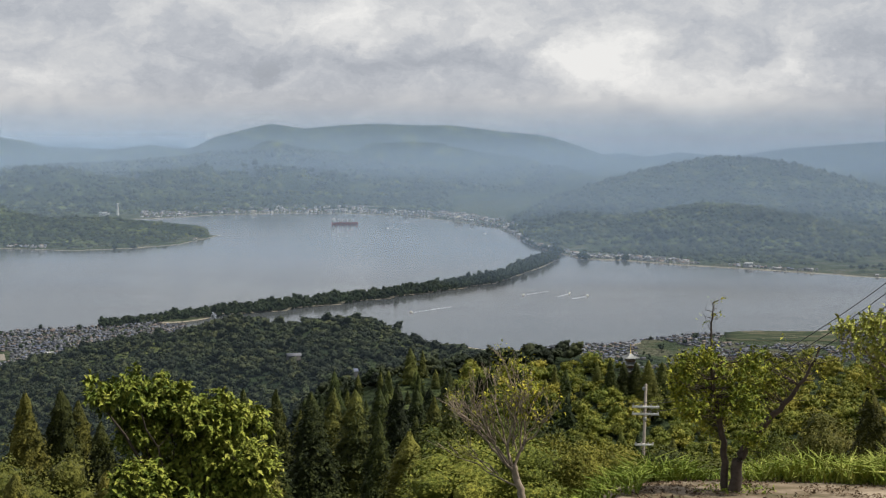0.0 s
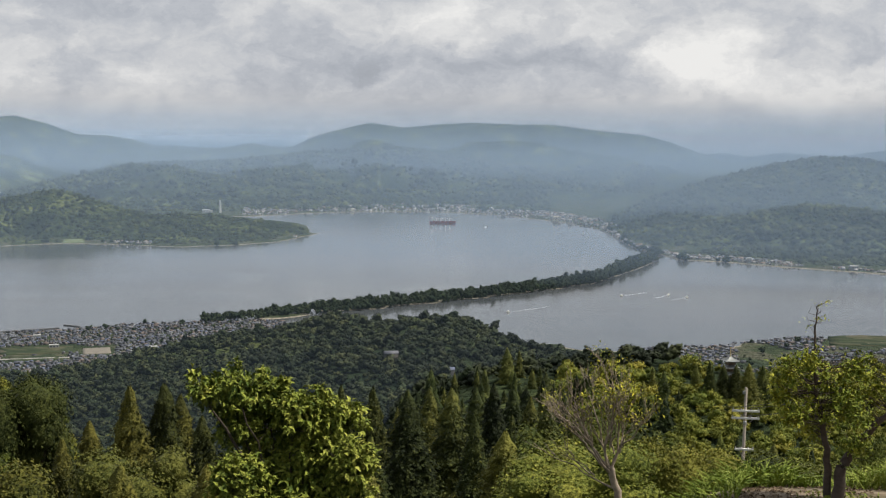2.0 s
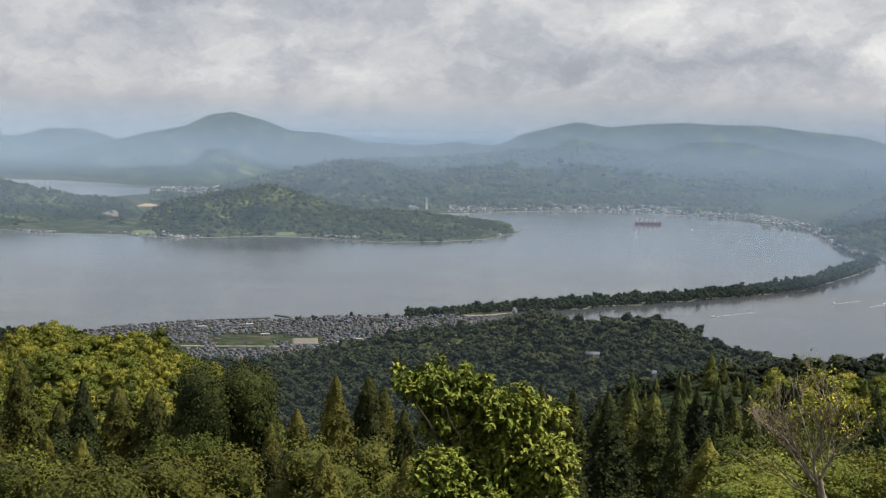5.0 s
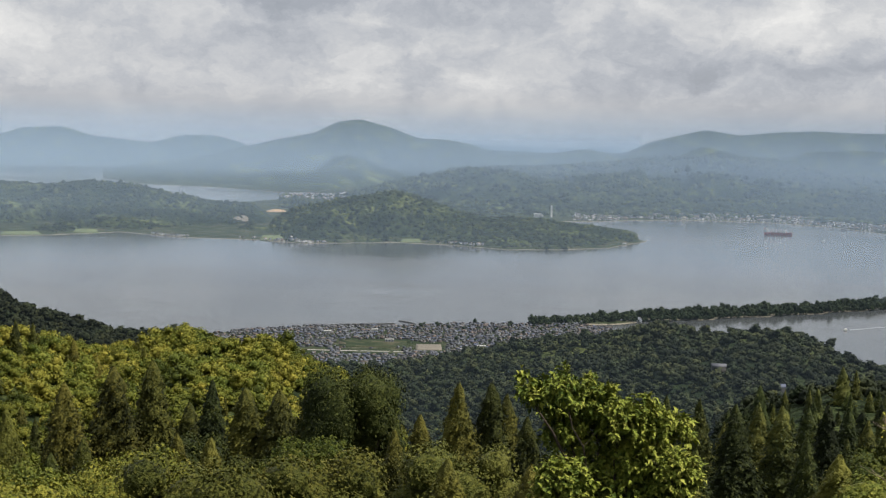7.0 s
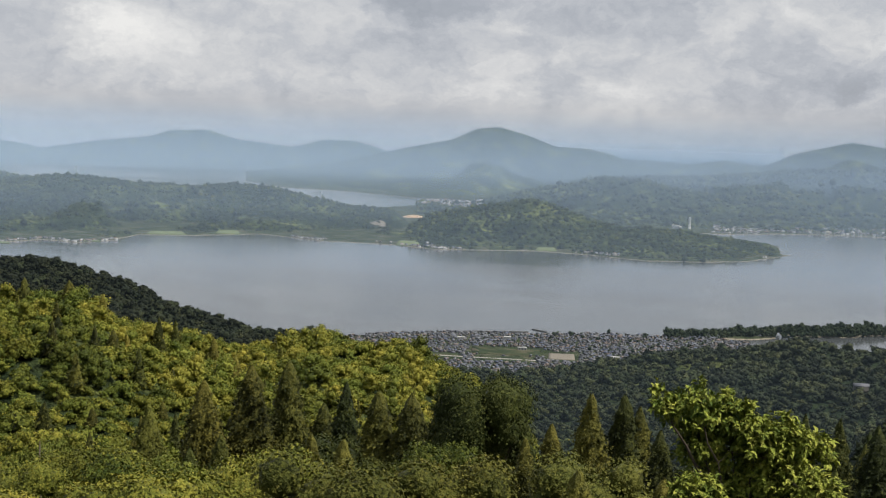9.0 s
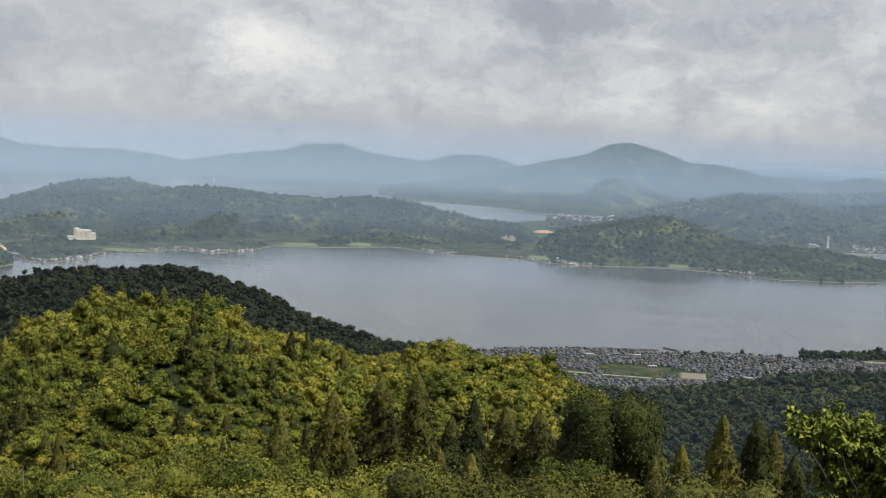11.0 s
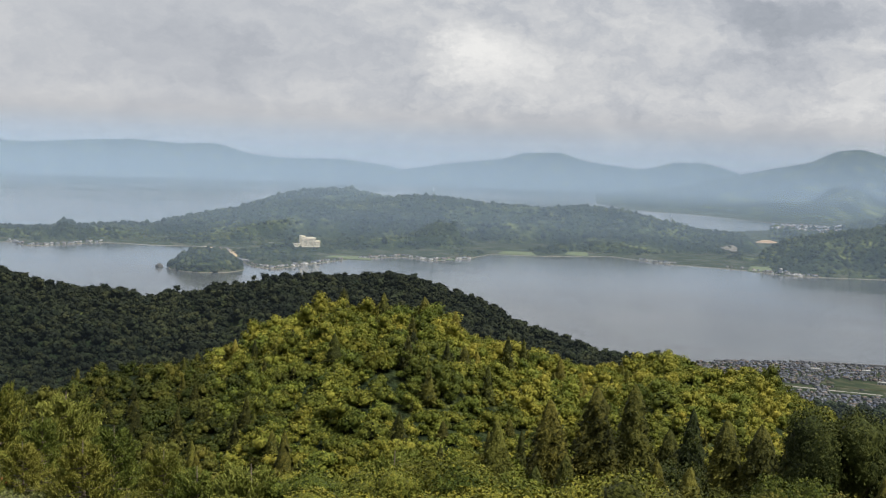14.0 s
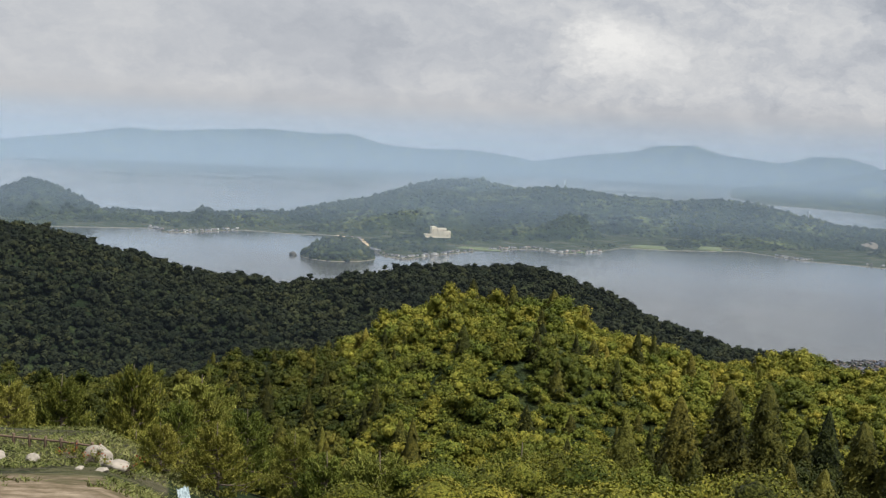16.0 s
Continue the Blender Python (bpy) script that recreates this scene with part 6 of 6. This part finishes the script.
town("town", "crowded grey-roofed houses of a shore town", 11.5, 32, 470, 636, 2.4, 0.55, 501, lambda A, R, Z: ~in_fields(A, R) & (patch_noise(A, R, 40, 5) > np.where(A < 19, -0.35, -0.2)) & ((A < 29.5) | (patch_noise(A, R, 25, 8) > -0.05)), 170, "houses of the shore town")
town("shore_town", "grey-roofed houses along the near shore", -20, -2.2, 470, 640, 2.5, 0.56, 503, lambda A, R, Z: ~in_fields(A, R) & (R > line(A, NEAR_SHORE) - 60 - 40 * (A < -9)) & (patch_noise(A, R, 30, 6) > -0.12), 110, "houses along the near shore")
town("far_town", "pale hazy houses of the harbour town", -3.4, 13.4, 1180, 1760, 7.0, 1.05, 505, lambda A, R, Z: (R < line(A, RIGHT_SHORE) + 150) & (R > line(A, RIGHT_SHORE) + 5) & (patch_noise(A, R, 90, 7) > -0.14), mats=(far_wall_mat, far_roof_mat))
town("bank_town", "pale houses under the wooded hill", -19, -3.2, 870, 1200, 4.2, 0.95, 507, lambda A, R, Z: (R < line(A, RIGHT_SHORE) + 34 - 14 * (A < -11)) & (patch_noise(A, R, 60, 9) > np.where(A < -11.5, 0.08, -0.1)), mats=(far_wall_mat, far_roof_mat))
town("cape_village", "houses along the shore of the wooded cape", 11, 66, 985, 1270, 4.2, 0.9, 509, lambda A, R, Z: (R < line(A, HEAD_SHORE) + 16) & (R > line(A, HEAD_SHORE) + 5) & (patch_noise(A, R, 70, 11) > 0.07), mats=(far_wall_mat, far_roof_mat))
town("far_village", "hazy houses round the inner bay", 22, 29.5, 1900, 2120, 10.0, 1.5, 511, lambda A, R, Z: (Z < 5) & (patch_noise(A, R, 90, 13) > 0.0), mats=(far_wall_mat, far_roof_mat))

# breakwaters
for pts, wide in ((((25.2, 616), (23.5, 620.5), (21.4, 624)), 1.1), (((21.15, 634), (20.5, 626)), 0.9), (((28.3, 602), (27.4, 607)), 0.9), (((20.2, 618), (19.7, 624)), 0.7)):
    line_p = [polar(a, r) for a, r in pts]
    b = bmesh.new()
    for p, q in zip(line_p, line_p[1:]):
        d = Vector(q - p)
        m = Matrix.Translation(Vector((p + q) / 2) + Vector((0, 0, 0.05))) @ d.to_track_quat("X", "Z").to_matrix().to_4x4() @ Matrix.Diagonal((d.length + 0.6, wide, 0.9, 1))
        bmesh.ops.create_cube(b, size=1.0, matrix=m)
    bmesh.ops.bevel(b, geom=b.edges[:], offset=0.08, segments=1, affect="EDGES")
    tagged(new("breakwater", bm_mesh("breakwater", b, harbour_mat)), "long grey concrete breakwater in the shallow water", "breakwater", "harbour walls")

# larger buildings


def building(name, label, az, r, z, blocks, mat, turn=0.0, category="building", windows=True):
    """Flat-roofed blocks (x, y, width, depth, height), with rows of window panes and parapets."""
    root = tagged(new(name), label, category)
    root.matrix_basis = pose(*polar(az, r, z), 0, 0, az + turn)
    for x, y, wide, deep, high in blocks:
        part("wall", bm_mesh("wall", box(x, y, high / 2 - 0.5, wide, deep, high + 1.0, 0.03), mat), root)
        part("parapet", bm_mesh("parapet", box(x, y, high + 0.08, wide + 0.2, deep + 0.2, 0.25, 0.03), mat), root)
        if windows:
            cols, rows = max(2, int(wide / 1.1)), max(1, int(high / 0.95))
            pane = bm_mesh("window", box(0, 0, 0, 0.62, 0.12, 0.45), glass_mat)
            for i in range(cols):
                for j in range(rows):
                    ob = part("window", pane, root)
                    ob.location = (x - wide / 2 + wide * (i + 0.5) / cols, y - deep / 2 - 0.03, 0.55 + 0.9 * j)
    return root


glass_mat = plain_material("dark_window_glass", (0.06, 0.075, 0.085), 0.15, 1.0, 0.2)
r, z = on_land(47.15, -4.1, 900)
building("hotel", "large cream hotel building on the wooded hillside", 47.15, r, z - 0.6, ((0, 0, 13.5, 8, 7.2), (-4.5, 0.5, 4.2, 7, 8.6), (7.5, -1, 6, 7, 4.6), (-9.5, -2, 7, 6, 2.0)), cream_mat, 15, "hotel")
building("school_building", "white flat-roofed building beside the fields", 21.6, 562, 0.9, ((0, 0, 4.0, 1.4, 1.1),), hall_mat, 0)
for az, r, wide, high in ((-3.15, 520, 5.0, 1.6), (-4.0, 522, 3.0, 1.2), (17.4, 548, 3.6, 1.1), (16.3, 556, 3.0, 1.1), (18.2, 540, 3.0, 1.0), (24.4, 585, 3.4, 1.4), (22.3, 590, 3.4, 1.5)):
    building("warehouse", "pale flat-roofed hall among the town houses", az, r, 0.8, ((0, 0, wide, wide * 0.45, high),), hall_mat, 5, "hall")
for az, wide, high, mat in ((-0.7, 11, 5.0, cream_mat), (-1.3, 5, 4, white_mat), (4.9, 9, 3.5, hall_mat), (1.7, 7, 4.6, hall_mat), (-13.6, 7, 3.0, hall_mat), (-9.2, 4, 3.4, hall_mat), (8.5, 6, 3.4, cream_mat)):
    r = float(line(np.array([az]), RIGHT_SHORE)[0]) + 14
    building("harbour_building", "pale building on the far quay", az, r, 1.0, ((0, 0, wide * 0.8, 5, high * 0.8),), mat, 0)

# white shell-shaped hall on the far quay
b = bmesh.new()
prof = [(math.cos(a) * 5, math.sin(a) * 8) for a in np.linspace(0, math.pi * 0.62, 12)]
rows = [[b.verts.new((x + 2.0, y, h)) for x, h in prof] for y in (-2.2, -0.7, 0.8, 2.2)]
for lo, hi in zip(rows, rows[1:]):
    for k in range(len(prof) - 1):
        b.faces.new((lo[k], lo[k + 1], hi[k + 1], hi[k]))
bmesh.ops.solidify(b, geom=b.faces[:], thickness=1.6)
ob = tagged(new("shell_hall", bm_mesh("shell_hall", b, white_mat, True)), "white curved shell-shaped hall on the quay", "hall")
ob.matrix_basis = pose(*polar(2.35, 1522, 1.0), 0, 0, 0)

# chimney and works
r = 1545.0
ob = tagged(new("chimney", bm_mesh("chimney", lathe([(1.5, -1), (1.35, 0), (1.05, 13.5), (1.15, 13.6), (1.15, 14.2)], 14), white_mat, True)), "tall pale concrete chimney beside the works", "chimney")
ob.matrix_basis = pose(*polar(14.38, r, max(1.0, ground_z(14.38, r))), 0, 0, 0)
building("works", "pale industrial building beside the chimney", 15.0, r - 6, max(0.8, ground_z(15.0, r - 6)), ((0, 0, 9, 5, 4.2), (5.5, 0, 4, 5, 2.6)), white_mat, 0, "factory")

# cargo ship with deck cranes
ship = tagged(new("cargo_ship"), "red-hulled cargo ship with four white deck cranes", "ship")
ship.matrix_basis = pose(*polar(4.46, 1366, 0), 0, 0, 4.46 - 3)
b = bmesh.new()
secs = []
for x, wide in ((-13.5, 1.6), (-12, 2.2), (8, 2.2), (12, 1.3), (14.2, 0.15)):
    flare = 0.8 if x > 10 else 0.0
    secs.append([b.verts.new((x, -wide * 0.8, -0.6)), b.verts.new((x + flare, -wide, 2.1 + 0.3 * (x > 10))), b.verts.new((x + flare, wide, 2.1 + 0.3 * (x > 10))), b.verts.new((x, wide * 0.8, -0.6))])
for s0, s1 in zip(secs, secs[1:]):
    for k in range(4):
        b.faces.new((s0[k], s0[(k + 1) % 4], s1[(k + 1) % 4], s1[k]))
b.faces.new(secs[0][::-1])
b.faces.new(secs[-1])
part("hull", bm_mesh("hull", b, red_mat), ship, "dull red hull")
part("bridge", bm_mesh("bridge", box(-11.2, 0, 4.2, 2.6, 3.8, 4.4, 0.1), white_mat), ship)
part("funnel", bm_mesh("funnel", box(-12.6, 0, 5.6, 0.9, 1.2, 2.4, 0.1), red_mat), ship)
for x in (-6.5, -1.5, 3.5, 8.0):
    crane = part("crane_post", bm_mesh("crane_post", box(x, 0, 3.9, 0.9, 0.9, 3.8, 0.08), white_mat), ship)
    part("crane_arm", array_mesh("crane_arm", *tube([(x, 0, 5.2), (x + 3.4, 0, 4.6)], [0.25, 0.16], 6), white_mat), crane)
for x in (-4.0, 1.0, 5.8):
    part("hatch_cover", bm_mesh("hatch_cover", box(x, 0, 2.4, 3.0, 3.2, 0.6, 0.06), concrete_mat), ship)

# motor boats and their wakes
for az0, r0, az1, r1 in ((1.46, 659, -0.41, 684), (-3.64, 736, -4.76, 756), (-5.73, 746, -5.15, 729), (-6.54, 736, -5.83, 722), (2.5, 1300, 1.6, 1290), (-1.9, 1225, -2.7, 1215)):
    p, q = polar(az0, r0), polar(az1, r1)
    d = Vector(q - p)
    boat = tagged(new("motor_boat"), "small white motor boat under way", "boat", "motor boats on the bay")
    boat.matrix_basis = Matrix.Translation(Vector(p)) @ (-d).to_track_quat("X", "Z").to_matrix().to_4x4()
    b = bmesh.new()
    lo = [b.verts.new(v) for v in ((-1.1, -0.3, -0.1), (0.4, -0.3, -0.1), (1.1, 0, -0.1), (0.4, 0.3, -0.1), (-1.1, 0.3, -0.1))]
    hi = [b.verts.new(v) for v in ((-1.15, -0.45, 0.4), (0.5, -0.45, 0.42), (1.5, 0, 0.55), (0.5, 0.45, 0.42), (-1.15, 0.45, 0.4))]
    for k in range(5):
        b.faces.new((lo[k], lo[(k + 1) % 5], hi[(k + 1) % 5], hi[k]))
    b.faces.new(lo[::-1])
    b.faces.new(hi)
    part("hull", bm_mesh("hull", b, white_mat), boat)
    part("cabin", bm_mesh("cabin", box(-0.2, 0, 0.65, 0.9, 0.6, 0.5, 0.06), white_mat), boat)
    n = 24
    s = np.linspace(0, 1, n)[:, None]
    side = np.array(Vector((-d.y, d.x, 0)).normalized())
    wob = (value_noise(s[:, 0] * 9, s[:, 0] * 0 + az0, 3) - 0.5)[:, None] * 0.25
    half = (0.12 + 0.5 * s) * (1 - 0.85 * s)
    mid = p + (q - p) * s
    V = np.concatenate([mid + side * (half + wob), mid - side * (half - wob)])
    V[:, 2] = 0.03
    F = np.stack([np.arange(n - 1), np.arange(1, n), np.arange(1, n) + n, np.arange(n - 1) + n], -1)
    tagged(new("wake", array_mesh("wake", V, F, foam_mat)), "white foaming wake behind a boat", "wake", kind="stuff")

# quarry scars, hillside roofs, pylons, the rock with its light
for az, el, wide, deep, mat, nm, lab in ((26.75, -3.2, 13, 9, clay_mat, "quarry", "ochre clay face of a quarry"), (28.3, -3.6, 9, 5, tan_mat, "clearing", "pale cleared ground on the hillside")):
    r, z = on_land(az, el, 900)
    n = 10
    u = np.linspace(-1, 1, n)
    U, W2 = np.meshgrid(u, u)
    keep = polar(az, r)
    x = keep[0] + math.cos(radians(az)) * U.ravel() * wide + -math.sin(radians(az)) * W2.ravel() * deep * 2
    y = keep[1] + math.sin(radians(az)) * U.ravel() * wide + math.cos(radians(az)) * W2.ravel() * deep * 2
    rim = (1 - np.clip(U.ravel() ** 2 + W2.ravel() ** 2 + 0.6 * fbm(x, y, 9, 3, 5), 0, 1.6)) * 2.5
    V = np.stack([x, y, height_at(x, y) + rim], -1)
    i, j = np.meshgrid(np.arange(n - 1), np.arange(n - 1))
    q = (j * n + i).ravel()
    tagged(new(nm, array_mesh(nm, V, np.stack([q, q + 1, q + n + 1, q + n], -1), mat, True)), lab, nm, kind="structure")
for az, el, wide in ((6.77, -9.8, 3.4), (4.1, -10.5, 2.2)):
    r, z = on_land(az, el, 200)
    root = tagged(new("house"), "low grey-roofed house in the wooded hillside", "house", "houses in the wood")
    root.matrix_basis = pose(*polar(az, r - 3, z - 0.1), 0, 0, az + 8)
    (wv, wf), (rv, rf) = house_arrays(wide / 2, 0.9, 1.3, 0.45)
    part("wall", array_mesh("wall", wv, wf, wall_mat), root)
    part("roof", array_mesh("roof", rv, rf, roof_mat), root)


def pylon(az, r, z, h):
    """Lattice mast: four legs, cross braces and three arms."""
    root = tagged(new("pylon"), "slender steel lattice power pylon on the ridge", "pylon", "pylons on the cape")
    root.matrix_basis = pose(*polar(az, r, z), 0, 0, az)
    s = h * 0.09
    for sx in (-1, 1):
        for sy in (-1, 1):
            part("leg", array_mesh("leg", *tube([(sx * s, sy * s, -1), (sx * s * 0.25, sy * s * 0.25, h)], [0.16, 0.12], 5), metal_mat), root)
    for k in range(6):
        a, e = k / 6, (k + 1) / 6
        wa, we = s * (1 - 0.75 * a), s * (1 - 0.75 * e)
        for sy in (-1, 1):
            part("brace", array_mesh("brace", *tube([((-1) ** k * wa, sy * wa, a * h), ((-1) ** (k + 1) * we, sy * we, e * h)], [0.08, 0.08], 4), metal_mat), root)
    for f in (0.72, 0.84, 0.96):
        part("arm", array_mesh("arm", *tube([(-h * 0.13, 0, f * h), (h * 0.13, 0, f * h)], [0.1, 0.1], 4), metal_mat), root)


for az, h, name in ((41.55, 9.5, "peninsula"), (30.9, 9.0, "peninsula")):
    r = float(line(np.array([az]), CRESTS[name], 1)[0])
    pylon(az, r, ground_z(az, r), h)
rock = boulder(53.63, 984.0, 3.6, 3.0, 2.6, 17, 0, "dark rocky islet with shrubs in the bay")
rock.name, rock["category"] = "sea_rock", "rock"
del rock["group"]
rock.location.z = 0.4
rock.data.materials[0] = rock_mat
